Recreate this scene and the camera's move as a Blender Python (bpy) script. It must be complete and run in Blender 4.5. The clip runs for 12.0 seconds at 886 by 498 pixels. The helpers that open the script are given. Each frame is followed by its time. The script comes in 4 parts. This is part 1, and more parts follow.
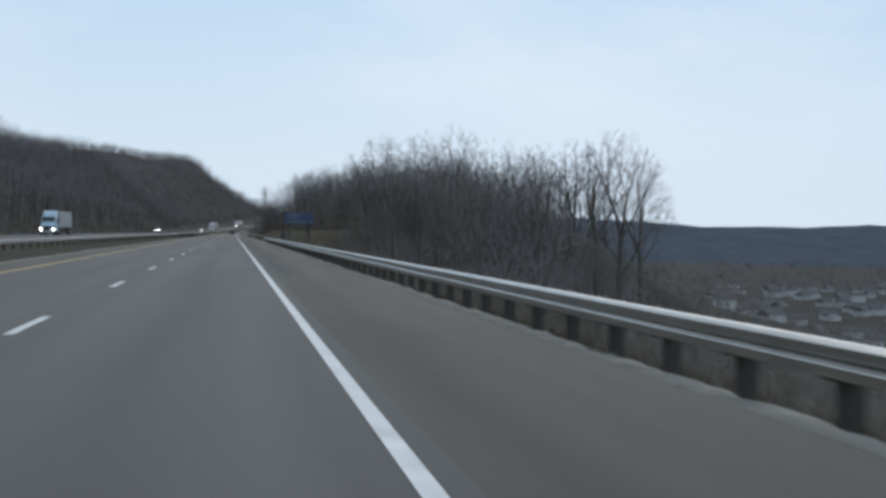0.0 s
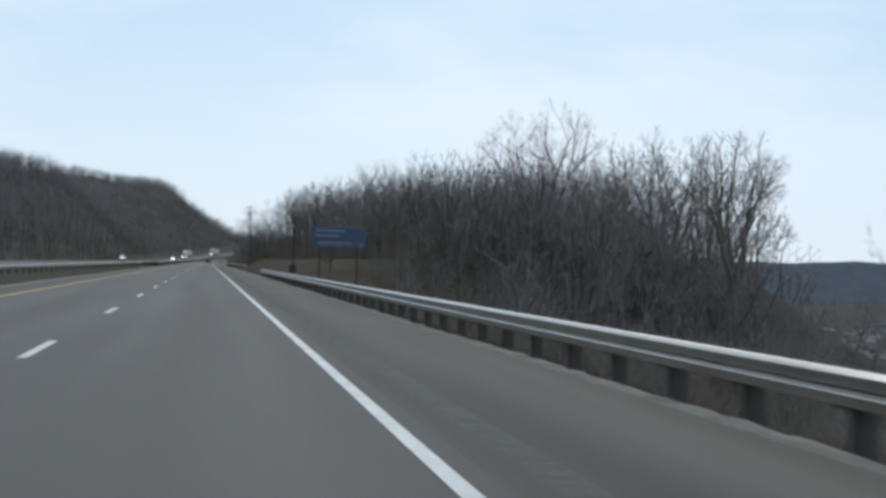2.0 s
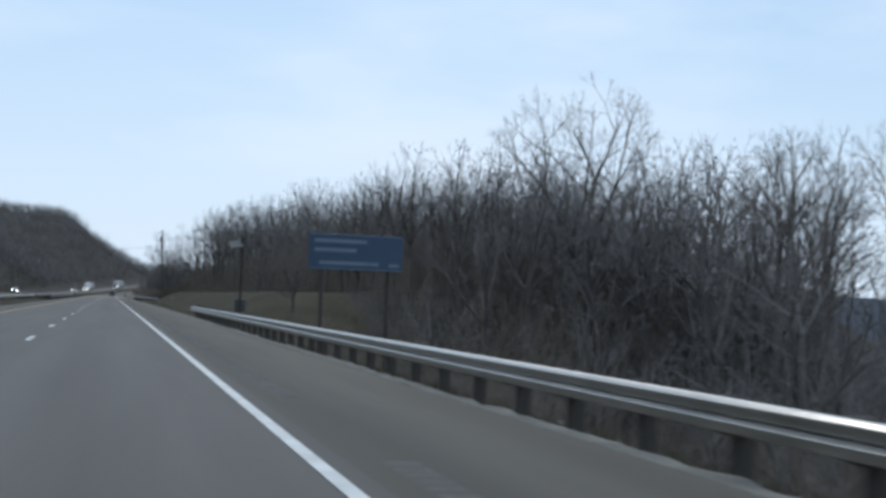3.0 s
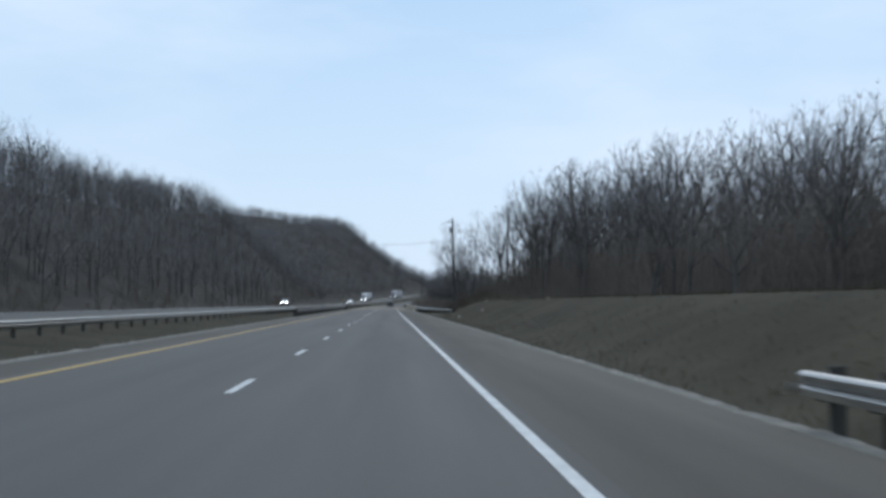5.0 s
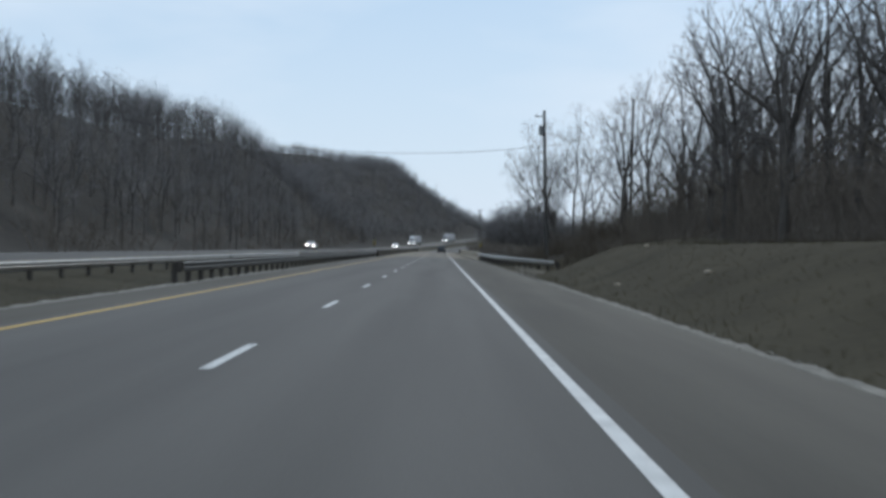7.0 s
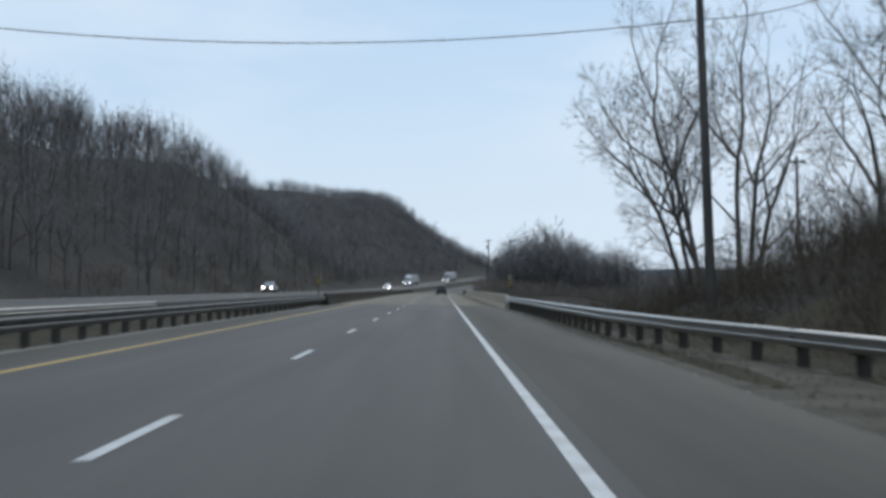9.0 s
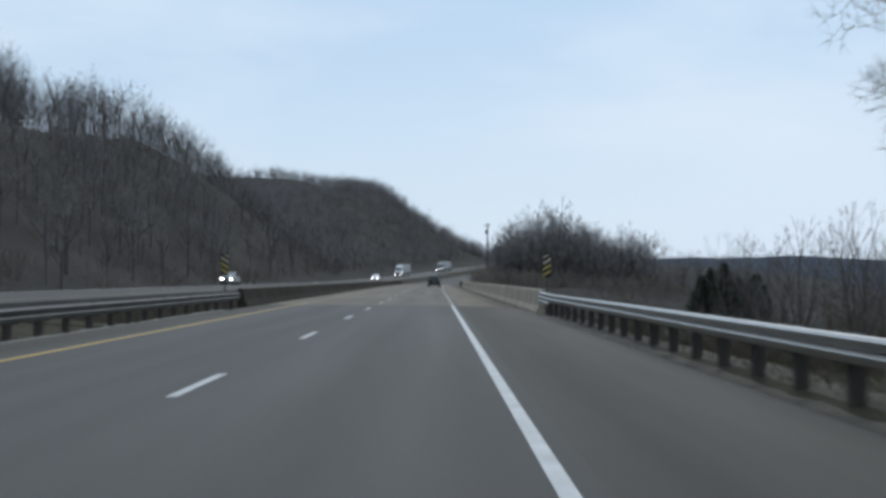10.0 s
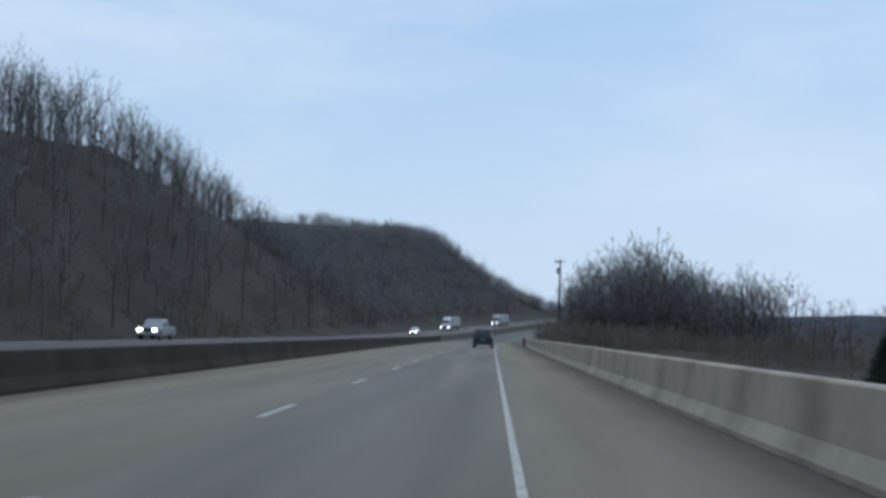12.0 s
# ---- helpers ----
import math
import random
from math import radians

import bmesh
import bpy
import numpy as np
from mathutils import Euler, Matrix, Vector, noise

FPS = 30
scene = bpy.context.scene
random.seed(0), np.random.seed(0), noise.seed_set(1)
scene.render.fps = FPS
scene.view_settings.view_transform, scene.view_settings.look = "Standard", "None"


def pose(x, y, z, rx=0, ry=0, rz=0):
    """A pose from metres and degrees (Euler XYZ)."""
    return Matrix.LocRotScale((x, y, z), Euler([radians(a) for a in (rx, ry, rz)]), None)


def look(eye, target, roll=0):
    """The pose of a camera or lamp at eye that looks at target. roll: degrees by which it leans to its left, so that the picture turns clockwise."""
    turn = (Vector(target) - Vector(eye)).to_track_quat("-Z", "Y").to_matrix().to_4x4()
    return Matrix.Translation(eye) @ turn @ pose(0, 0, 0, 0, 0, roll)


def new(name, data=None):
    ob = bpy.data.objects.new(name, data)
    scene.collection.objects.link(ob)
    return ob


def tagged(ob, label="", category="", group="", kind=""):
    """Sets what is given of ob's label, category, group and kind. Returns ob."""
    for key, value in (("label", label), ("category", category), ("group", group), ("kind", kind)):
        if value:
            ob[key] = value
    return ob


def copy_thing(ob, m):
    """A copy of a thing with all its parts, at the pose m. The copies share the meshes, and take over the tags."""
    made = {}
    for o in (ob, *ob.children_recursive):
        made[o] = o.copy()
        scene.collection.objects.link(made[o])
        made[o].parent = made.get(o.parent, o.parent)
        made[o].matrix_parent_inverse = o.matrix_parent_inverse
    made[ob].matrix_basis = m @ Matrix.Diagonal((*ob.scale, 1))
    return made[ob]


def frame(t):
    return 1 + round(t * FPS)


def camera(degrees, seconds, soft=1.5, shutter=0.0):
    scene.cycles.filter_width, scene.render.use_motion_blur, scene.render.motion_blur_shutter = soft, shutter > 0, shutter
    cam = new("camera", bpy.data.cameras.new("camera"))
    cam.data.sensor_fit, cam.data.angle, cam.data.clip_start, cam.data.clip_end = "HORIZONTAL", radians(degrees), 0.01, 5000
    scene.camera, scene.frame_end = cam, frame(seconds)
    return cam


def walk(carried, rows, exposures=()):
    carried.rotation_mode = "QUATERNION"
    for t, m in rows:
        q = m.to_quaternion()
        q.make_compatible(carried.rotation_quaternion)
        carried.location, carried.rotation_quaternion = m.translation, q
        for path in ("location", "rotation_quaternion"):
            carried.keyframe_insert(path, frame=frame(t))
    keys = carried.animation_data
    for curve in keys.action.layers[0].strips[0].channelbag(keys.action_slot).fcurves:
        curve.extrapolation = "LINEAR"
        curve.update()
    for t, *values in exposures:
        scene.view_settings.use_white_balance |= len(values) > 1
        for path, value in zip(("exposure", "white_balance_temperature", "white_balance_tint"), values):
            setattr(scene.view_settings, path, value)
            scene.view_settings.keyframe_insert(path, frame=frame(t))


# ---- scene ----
# camera: seconds, x, y, yaw, pitch, roll, bounce; x = 0 is the white edge line, y runs along the road
EYE = 1.296
ROWS = [
    (0.0, -1.032, -41.823, -10.177, -0.649, -1.176),
    (0.5, -1.183, -26.808, -9.175, 0.851, -0.269),
    (1.0, -1.269, -12.800, -10.731, 0.667, -0.720, -0.06),
    (1.5, -1.493, 2.850, -11.878, 0.251, -1.956, -0.025),
    (2.0, -1.500, 18.920, -11.382, 0.909, -1.857, -0.034),
    (2.5, -1.651, 35.019, -16.417, 2.090, -1.976),
    (4.5, -1.623, 97.906, -7.069, 3.632, -0.939),
    (5.0, -1.427, 114.792, -2.631, 2.670, -0.776),
    (5.5, -1.384, 131.699, -0.606, 0.483, -1.801),
    (6.0, -1.331, 148.137, -0.452, 0.448, -2.350),
    (6.5, -1.331, 164.369, 0.057, -0.359, -1.820),
    (8.5, -1.119, 228.592, -1.063, 1.736, -0.458),
    (9.0, -1.053, 244.735, -0.079, 1.893, -0.655),
    (9.5, -0.943, 260.950, -0.762, 2.958, -0.239),
    (10.0, -0.830, 277.260, -0.363, 1.436, -0.381),
    (10.5, -0.668, 293.484, 2.063, 5.768, 1.036),
    (11.0, -0.475, 309.805, 1.774, 5.853, -0.611),
    (11.5, -0.334, 326.231, 1.415, 3.654, -2.409),
    (12.0, -0.270, 342.750, 2.371, 4.081, -1.195),
]
cam = camera(41.37, 12.0, soft=3.4, shutter=0.2)
walk(cam, [(t, pose(x, y, EYE + sum(bounce), 90 + pitch, roll, yaw)) for t, x, y, yaw, pitch, roll, *bounce in ROWS],
     [(0.0, 0.0, 6500, 10), (0.5, -0.22, 6250, 10), (1.0, -0.12, 6300, 10), (1.5, 0.1, 6700, 10), (2.0, 0.15, 6700, 10), (2.5, 0.08, 6350, 10), (4.5, 0.16, 6250, 10), (5.0, 0.06, 6200, 10), (5.5, 0.12, 6700, 10), (6.0, 0.12, 6850, 10),
      (6.5, 0.0, 6450, 10), (8.5, 0.0, 6450, 10), (9.5, 0.02, 6450, 10), (10.5, -0.08, 6450, 10), (11.0, -0.15, 6050, 10), (11.5, -0.05, 6300, 10), (12.0, -0.14, 6000, 10)])

# ---- world, sun ----
SUN_EL, SUN_AZ = 38.0, 12.0   # degrees; azimuth from +y towards +x
world = bpy.data.worlds.new("sky")
scene.world = world
world.use_nodes = True
wn, wl = world.node_tree.nodes, world.node_tree.links
wn.clear()
w_out = wn.new("ShaderNodeOutputWorld")
w_bg = wn.new("ShaderNodeBackground")
w_sky = wn.new("ShaderNodeTexSky")
w_sky.sky_type, w_sky.sun_disc = "NISHITA", False
w_sky.sun_elevation, w_sky.sun_rotation = radians(SUN_EL), radians(SUN_AZ)
w_sky.air_density, w_sky.dust_density, w_sky.ozone_density = 1.0, 0.5, 1.5
w_co = wn.new("ShaderNodeTexCoord")
w_map = wn.new("ShaderNodeMapping")
w_map.inputs["Scale"].default_value = (1.0, 1.0, 3.2)
w_map.inputs["Location"].default_value = (0.75, 0.0, 0.3)
w_noise = wn.new("ShaderNodeTexNoise")
w_noise.inputs["Scale"].default_value, w_noise.inputs["Detail"].default_value = 2.0, 6.0
w_noise.inputs["Roughness"].default_value = 0.5
w_ramp = wn.new("ShaderNodeValToRGB")
w_ramp.color_ramp.elements[0].position, w_ramp.color_ramp.elements[0].color = 0.38, (0.0, 0.0, 0.0, 1)
w_ramp.color_ramp.elements[1].position, w_ramp.color_ramp.elements[1].color = 0.62, (1, 1, 1, 1)
w_mix = wn.new("ShaderNodeMix")
w_mix.data_type = "RGBA"
w_mix.inputs["B"].default_value = (9.6, 10.9, 12.3, 1)
w_bg.inputs["Strength"].default_value = 0.08
wl.new(w_co.outputs["Generated"], w_map.inputs["Vector"])
wl.new(w_map.outputs["Vector"], w_noise.inputs["Vector"])
wl.new(w_noise.outputs["Fac"], w_ramp.inputs["Fac"])
w_sep, w_low = wn.new("ShaderNodeSeparateXYZ"), wn.new("ShaderNodeMapRange")
w_low.inputs["From Min"].default_value, w_low.inputs["From Max"].default_value = 0.0, 0.27
w_low.inputs["To Min"].default_value, w_low.inputs["To Max"].default_value = 0.92, 0.0
w_haze = wn.new("ShaderNodeMix")
w_haze.data_type = "RGBA"
w_haze.inputs["B"].default_value = (8.4, 9.8, 11.4, 1)
wl.new(w_co.outputs["Generated"], w_sep.inputs["Vector"])
wl.new(w_sep.outputs["Z"], w_low.inputs["Value"])
wl.new(w_ramp.outputs["Color"], w_mix.inputs["Factor"])
wl.new(w_low.outputs["Result"], w_haze.inputs["Factor"])
wl.new(w_mix.outputs["Result"], w_haze.inputs["A"])
w_thin = wn.new("ShaderNodeMix")
w_thin.data_type = "RGBA"
w_thin.inputs["Factor"].default_value = 0.62
w_thin.inputs["B"].default_value = (6.1, 8.9, 11.8, 1)
wl.new(w_sky.outputs["Color"], w_thin.inputs["A"])
wl.new(w_thin.outputs["Result"], w_mix.inputs["A"])
wl.new(w_haze.outputs["Result"], w_bg.inputs["Color"])
wl.new(w_bg.outputs["Background"], w_out.inputs["Surface"])

sun_data = bpy.data.lights.new("sun", "SUN")
sun_data.energy, sun_data.angle, sun_data.color = 0.7, radians(14), (1.0, 0.96, 0.9)
sun = new("sun", sun_data)
sun_dir = Vector((math.sin(radians(SUN_AZ)) * math.cos(radians(SUN_EL)), math.cos(radians(SUN_AZ)) * math.cos(radians(SUN_EL)), math.sin(radians(SUN_EL))))
sun.matrix_world = look((0, 0, 60), Vector((0, 0, 60)) - sun_dir)


# ---- materials ----
def mat(name, dark, light, rough=0.8, scale=3.0, fine=40.0, bump=0.2, metal=0.0, spread=0.25, stretch=(1, 1, 1), spec=0.5, island=0.0):
    """A surface that varies at two scales between two base colours."""
    m = bpy.data.materials.new(name)
    m.use_nodes = True
    n, l = m.node_tree.nodes, m.node_tree.links
    b = n["Principled BSDF"]
    co, mp = n.new("ShaderNodeTexCoord"), n.new("ShaderNodeMapping")
    mp.inputs["Scale"].default_value = stretch
    l.new(co.outputs["Object"], mp.inputs["Vector"])
    big, small = n.new("ShaderNodeTexNoise"), n.new("ShaderNodeTexNoise")
    big.inputs["Scale"].default_value, big.inputs["Detail"].default_value = scale, 6
    small.inputs["Scale"].default_value, small.inputs["Detail"].default_value = fine, 4
    for t in (big, small):
        l.new(mp.outputs["Vector"], t.inputs["Vector"])
    add = n.new("ShaderNodeMath")
    add.operation = "MULTIPLY_ADD"
    add.inputs[1].default_value = spread
    l.new(small.outputs["Fac"], add.inputs[0])
    l.new(big.outputs["Fac"], add.inputs[2])
    src = add.outputs[0]
    if island:
        g, a2 = n.new("ShaderNodeNewGeometry"), n.new("ShaderNodeMath")
        a2.operation, a2.inputs[1].default_value = "MULTIPLY_ADD", island
        l.new(g.outputs["Random Per Island"], a2.inputs[0])
        l.new(src, a2.inputs[2])
        src = a2.outputs[0]
    r = n.new("ShaderNodeValToRGB")
    r.color_ramp.elements[0].position, r.color_ramp.elements[1].position = 0.35 + spread / 4, min(1.0, 0.65 + spread / 1.6 + island)
    r.color_ramp.elements[0].color, r.color_ramp.elements[1].color = (*dark, 1), (*light, 1)
    l.new(src, r.inputs["Fac"])
    l.new(r.outputs["Color"], b.inputs["Base Color"])
    b.inputs["Roughness"].default_value, b.inputs["Metallic"].default_value = rough, metal
    b.inputs["Specular IOR Level"].default_value = spec
    if bump:
        bp = n.new("ShaderNodeBump")
        bp.inputs["Strength"].default_value, bp.inputs["Distance"].default_value = bump, 0.02
        l.new(src, bp.inputs["Height"])
        l.new(bp.outputs["Normal"], b.inputs["Normal"])
    return m


def tracks(m, stops):
    """Wear along the road: multiplies the colour by (x, factor or colour), wavering a little along the way."""
    n, l = m.node_tree.nodes, m.node_tree.links
    b = n["Principled BSDF"]
    co, sep, wob, add, rng_x, ramp, mul = (n.new("ShaderNode" + k) for k in ("TexCoord", "SeparateXYZ", "TexNoise", "Math", "MapRange", "ValToRGB", "Mix"))
    mp = n.new("ShaderNodeMapping")
    mp.inputs["Scale"].default_value = (0.6, 0.12, 1)
    wob.inputs["Scale"].default_value, wob.inputs["Detail"].default_value = 1.0, 5
    l.new(co.outputs["Object"], sep.inputs[0])
    l.new(co.outputs["Object"], mp.inputs["Vector"])
    l.new(mp.outputs["Vector"], wob.inputs["Vector"])
    add.operation, add.inputs[1].default_value = "MULTIPLY_ADD", 0.9
    l.new(wob.outputs["Fac"], add.inputs[0])
    l.new(sep.outputs["X"], add.inputs[2])
    rng_x.inputs["From Min"].default_value, rng_x.inputs["From Max"].default_value = -9.0 + 0.45, 4.0 + 0.45
    l.new(add.outputs[0], rng_x.inputs["Value"])
    l.new(rng_x.outputs["Result"], ramp.inputs["Fac"])
    e = ramp.color_ramp.elements
    while len(e) < len(stops):
        e.new(0.5)
    for q, (x, f) in zip(e, stops):
        q.position = (x + 9.0) / 13.0
    for q, (x, f) in zip(e, stops):
        c = f if isinstance(f, tuple) else (f, f, f)
        q.color = (*[v / 1.5 for v in c], 1)
    mul.data_type, mul.blend_type = "RGBA", "MULTIPLY"
    mul.inputs["Factor"].default_value = 1.0
    up = n.new("ShaderNodeVectorMath")
    up.operation, up.inputs["Scale"].default_value = "SCALE", 1.5
    src = b.inputs["Base Color"].links[0].from_socket
    l.new(src, mul.inputs["A"])
    l.new(ramp.outputs["Color"], mul.inputs["B"])
    l.new(mul.outputs["Result"], up.inputs[0])
    l.new(up.outputs["Vector"], b.inputs["Base Color"])
    return m


def glow(name, colour, strength):
    m = bpy.data.materials.new(name)
    m.use_nodes = True
    b = m.node_tree.nodes["Principled BSDF"]
    b.inputs["Base Color"].default_value = (*colour, 1)
    b.inputs["Emission Color"].default_value, b.inputs["Emission Strength"].default_value = (*colour, 1), strength
    return m


M_ROAD = mat("worn_asphalt", (0.081, 0.0765, 0.071), (0.114, 0.108, 0.0995), 0.82, 0.5, 60, 0.15, stretch=(1.6, 0.06, 1), spread=0.3, spec=0.3)
M_SHOULDER = mat("shoulder_asphalt", (0.071, 0.064, 0.053), (0.107, 0.097, 0.08), 0.85, 0.6, 50, 0.2, stretch=(1.5, 0.1, 1), spread=0.35, spec=0.3)
tracks(M_ROAD, ((-9, 1.0), (-7.2, 1.02), (-6.4, 1.06), (-5.5, 0.92), (-4.6, 1.06), (-3.7, 1.0), (-2.8, 1.07), (-1.85, 0.9), (-0.9, 1.06), (-0.2, 0.95), (0.15, 0.8)))
tracks(M_SHOULDER, ((-9, 0.95), (-7.5, 1.0), (0.1, 0.82), (0.5, 0.77), (1.0, 0.74), (1.7, 0.95), (2.6, 1.06), (3.3, 1.2)))
M_RUMBLE = mat("worn_rumble_bars", (0.095, 0.092, 0.085), (0.15, 0.146, 0.136), 0.85, 2, 20, 0.2, spread=0.4)
M_WORNWHITE = mat("worn_white_paint", (0.27, 0.26, 0.235), (0.5, 0.485, 0.445), 0.75, 3.0, 25, 0.1, spread=0.6)
M_DECK = mat("bridge_deck_concrete", (0.134, 0.117, 0.094), (0.202, 0.177, 0.143), 0.85, 0.6, 50, 0.2, stretch=(1.5, 0.08, 1), spread=0.3, spec=0.3)
tracks(M_DECK, ((-9, (1.1, 1.08, 1.0)), (-7.4, (1.12, 1.1, 1.02)), (-5.6, (1.02, 1.02, 1.0)), (-3.8, (1.06, 1.05, 1.0)), (-3.0, (0.9, 0.92, 0.96)), (-2.3, (0.86, 0.88, 0.9)), (-1.5, (1.0, 1.01, 1.03)), (-0.7, (0.88, 0.9, 0.92)), (0.2, (1.0, 0.98, 0.94)), (1.2, (1.08, 1.04, 0.95)), (1.75, (1.02, 0.98, 0.88)), (2.3, (0.64, 0.61, 0.54)), (2.7, (0.42, 0.4, 0.36))))
M_WHITE = mat("white_road_paint", (0.42, 0.42, 0.41), (0.72, 0.72, 0.7), 0.7, 2.0, 30, 0.1, spread=0.5)
M_YELLOW = mat("yellow_road_paint", (0.38, 0.25, 0.07), (0.58, 0.39, 0.11), 0.7, 2.0, 30, 0.1, spread=0.5)
M_WORNYELLOW = mat("worn_yellow_paint", (0.16, 0.13, 0.08), (0.3, 0.23, 0.12), 0.75, 2.0, 30, 0.1, spread=0.5)
M_GRAVEL = mat("pale_gravel", (0.1, 0.093, 0.08), (0.26, 0.24, 0.205), 0.95, 1.2, 25, 0.5, spread=0.6)
M_DIRT = mat("trodden_dirt", (0.06, 0.054, 0.044), (0.145, 0.13, 0.105), 0.95, 0.9, 18, 0.4, spread=0.6, spec=0.1)
M_STONES = mat("loose_stones", (0.12, 0.115, 0.1), (0.36, 0.34, 0.3), 0.95, 3, 25, 0.2, spread=0.4, island=0.4)
M_GRASS = mat("dormant_grass", (0.035, 0.031, 0.02), (0.07, 0.061, 0.041), 0.95, 0.25, 6, 0.6, spread=0.5, spec=0.1)
M_BLADE = mat("dry_grass_blades", (0.045, 0.04, 0.022), (0.1, 0.085, 0.05), 0.95, 0.3, 8, 0, spread=0.4, spec=0.1, island=0.3)
M_GROUND = mat("leaf_litter_ground", (0.035, 0.032, 0.029), (0.074, 0.067, 0.059), 0.95, 0.08, 1.5, 0.5, spread=0.5, spec=0.1)
M_BARK = mat("grey_bark", (0.066, 0.06, 0.055), (0.16, 0.146, 0.135), 0.9, 1.5, 14, 0.4, stretch=(1, 1, 0.3), spread=0.5, spec=0.1)
# twigs of the woods: paler and greyer than M_TWIG, haze put into the colour
M_WOODS = mat("hazed_bare_twigs", (0.122, 0.115, 0.113), (0.25, 0.236, 0.232), 0.9, 0.3, 4, 0, spread=0.3, spec=0.1, island=0.15)
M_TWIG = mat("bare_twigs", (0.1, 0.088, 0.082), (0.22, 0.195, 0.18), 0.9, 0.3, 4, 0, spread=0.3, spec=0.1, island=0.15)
M_SCRUB = mat("dead_weeds", (0.066, 0.054, 0.042), (0.155, 0.128, 0.098), 0.95, 0.4, 4, 0, spread=0.3, spec=0.1, island=0.2)
M_BRUSH = mat("brush_stems", (0.11, 0.095, 0.083), (0.24, 0.207, 0.173), 0.95, 0.3, 4, 0, spread=0.3, spec=0.1, island=0.15)
M_CEDAR = mat("dark_evergreen", (0.028, 0.036, 0.029), (0.062, 0.076, 0.054), 0.9, 0.6, 6, 0, spread=0.4, spec=0.1, island=0.1)
M_STEEL = mat("galvanised_steel", (0.32, 0.306, 0.283), (0.46, 0.442, 0.412), 0.3, 0.8, 20, 0.03, metal=0.86, spread=0.4)
M_OLDSTEEL = mat("weathered_steel", (0.07, 0.07, 0.068), (0.16, 0.16, 0.155), 0.7, 0.8, 20, 0.1, metal=0.3, spread=0.4)
M_POST = mat("weathered_post_wood", (0.026, 0.023, 0.02), (0.068, 0.06, 0.052), 0.9, 3, 30, 0.4, stretch=(1, 1, 0.2), spread=0.4)
M_POLE = mat("weathered_pole_wood", (0.05, 0.047, 0.044), (0.12, 0.113, 0.106), 0.85, 2, 20, 0.3, stretch=(1, 1, 0.1), spread=0.4)
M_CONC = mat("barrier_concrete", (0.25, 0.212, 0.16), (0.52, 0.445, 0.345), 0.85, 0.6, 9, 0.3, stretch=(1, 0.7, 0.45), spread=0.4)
# concrete of the median barrier, much darker than M_CONC
M_CONCDARK = mat("dark_concrete", (0.032, 0.028, 0.023), (0.066, 0.059, 0.049), 0.95, 0.7, 12, 0.3, spread=0.4, spec=0.05)
M_BLUE = mat("blue_sign_sheeting", (0.022, 0.05, 0.095), (0.03, 0.065, 0.12), 0.5, 1.0, 10, 0, spread=0.2)
M_SIGNWHITE = mat("white_sign_sheeting", (0.1, 0.15, 0.21), (0.15, 0.2, 0.27), 0.5, 2, 20, 0, spread=0.2)
M_SIGNBACK = mat("grey_sign_back", (0.09, 0.09, 0.09), (0.17, 0.17, 0.165), 0.6, 1, 10, 0.05, metal=0.4)
M_BLACK = mat("black_sheeting", (0.012, 0.012, 0.012), (0.03, 0.03, 0.03), 0.6, 2, 20, 0)
M_AMBER = mat("yellow_sheeting", (0.34, 0.24, 0.05), (0.5, 0.36, 0.09), 0.55, 2, 20, 0)
# yellow of the upper marker stripes, paler: the sheeting's sheen painted into the colour
M_PALEAMBER = mat("sheen_yellow_sheeting", (0.36, 0.32, 0.2), (0.5, 0.46, 0.33), 0.45, 2, 20, 0)
M_TYRE = mat("tyre_rubber", (0.012, 0.012, 0.012), (0.03, 0.03, 0.03), 0.9, 4, 30, 0.1)
M_RIM = mat("alloy_rim", (0.3, 0.3, 0.31), (0.5, 0.5, 0.5), 0.4, 4, 30, 0, metal=0.8)
M_BOX = mat("dark_grey_box_paint", (0.035, 0.037, 0.04), (0.07, 0.073, 0.078), 0.6, 2, 20, 0.05)
M_GLASS = mat("dark_car_glass", (0.012, 0.014, 0.016), (0.03, 0.034, 0.038), 0.08, 1, 5, 0, spec=0.6)
M_CARDARK = mat("dark_blue_grey_car_paint", (0.014, 0.016, 0.02), (0.03, 0.033, 0.04), 0.3, 1, 8, 0)
M_CARWHITE = mat("white_car_paint", (0.55, 0.56, 0.57), (0.72, 0.73, 0.74), 0.3, 1, 8, 0)
M_CARSILVER = mat("silver_car_paint", (0.3, 0.31, 0.32), (0.45, 0.46, 0.47), 0.35, 1, 8, 0, metal=0.4)
M_TRUCKBLUE = mat("pale_blue_truck_paint", (0.3, 0.42, 0.52), (0.42, 0.55, 0.64), 0.35, 1, 8, 0)
M_TRAILER = mat("grey_white_trailer_skin", (0.3, 0.3, 0.31), (0.45, 0.45, 0.46), 0.5, 0.6, 10, 0.05)
M_TRIM = mat("black_plastic_trim", (0.012, 0.012, 0.012), (0.028, 0.028, 0.028), 0.6, 4, 30, 0)
M_LAMP = glow("lit_headlamp", (1.0, 0.97, 0.9), 14)
M_TAIL = mat("red_lamp_lens", (0.12, 0.01, 0.01), (0.2, 0.02, 0.02), 0.3, 4, 20, 0)
M_CERAMIC = mat("grey_transformer_paint", (0.2, 0.21, 0.21), (0.3, 0.31, 0.31), 0.5, 2, 20, 0)
M_HOUSE = mat("pale_house_siding", (0.34, 0.34, 0.33), (0.6, 0.6, 0.58), 0.8, 0.2, 3, 0)
M_ROOF = mat("grey_shingle_roof", (0.06, 0.06, 0.06), (0.14, 0.13, 0.13), 0.9, 0.5, 5, 0)


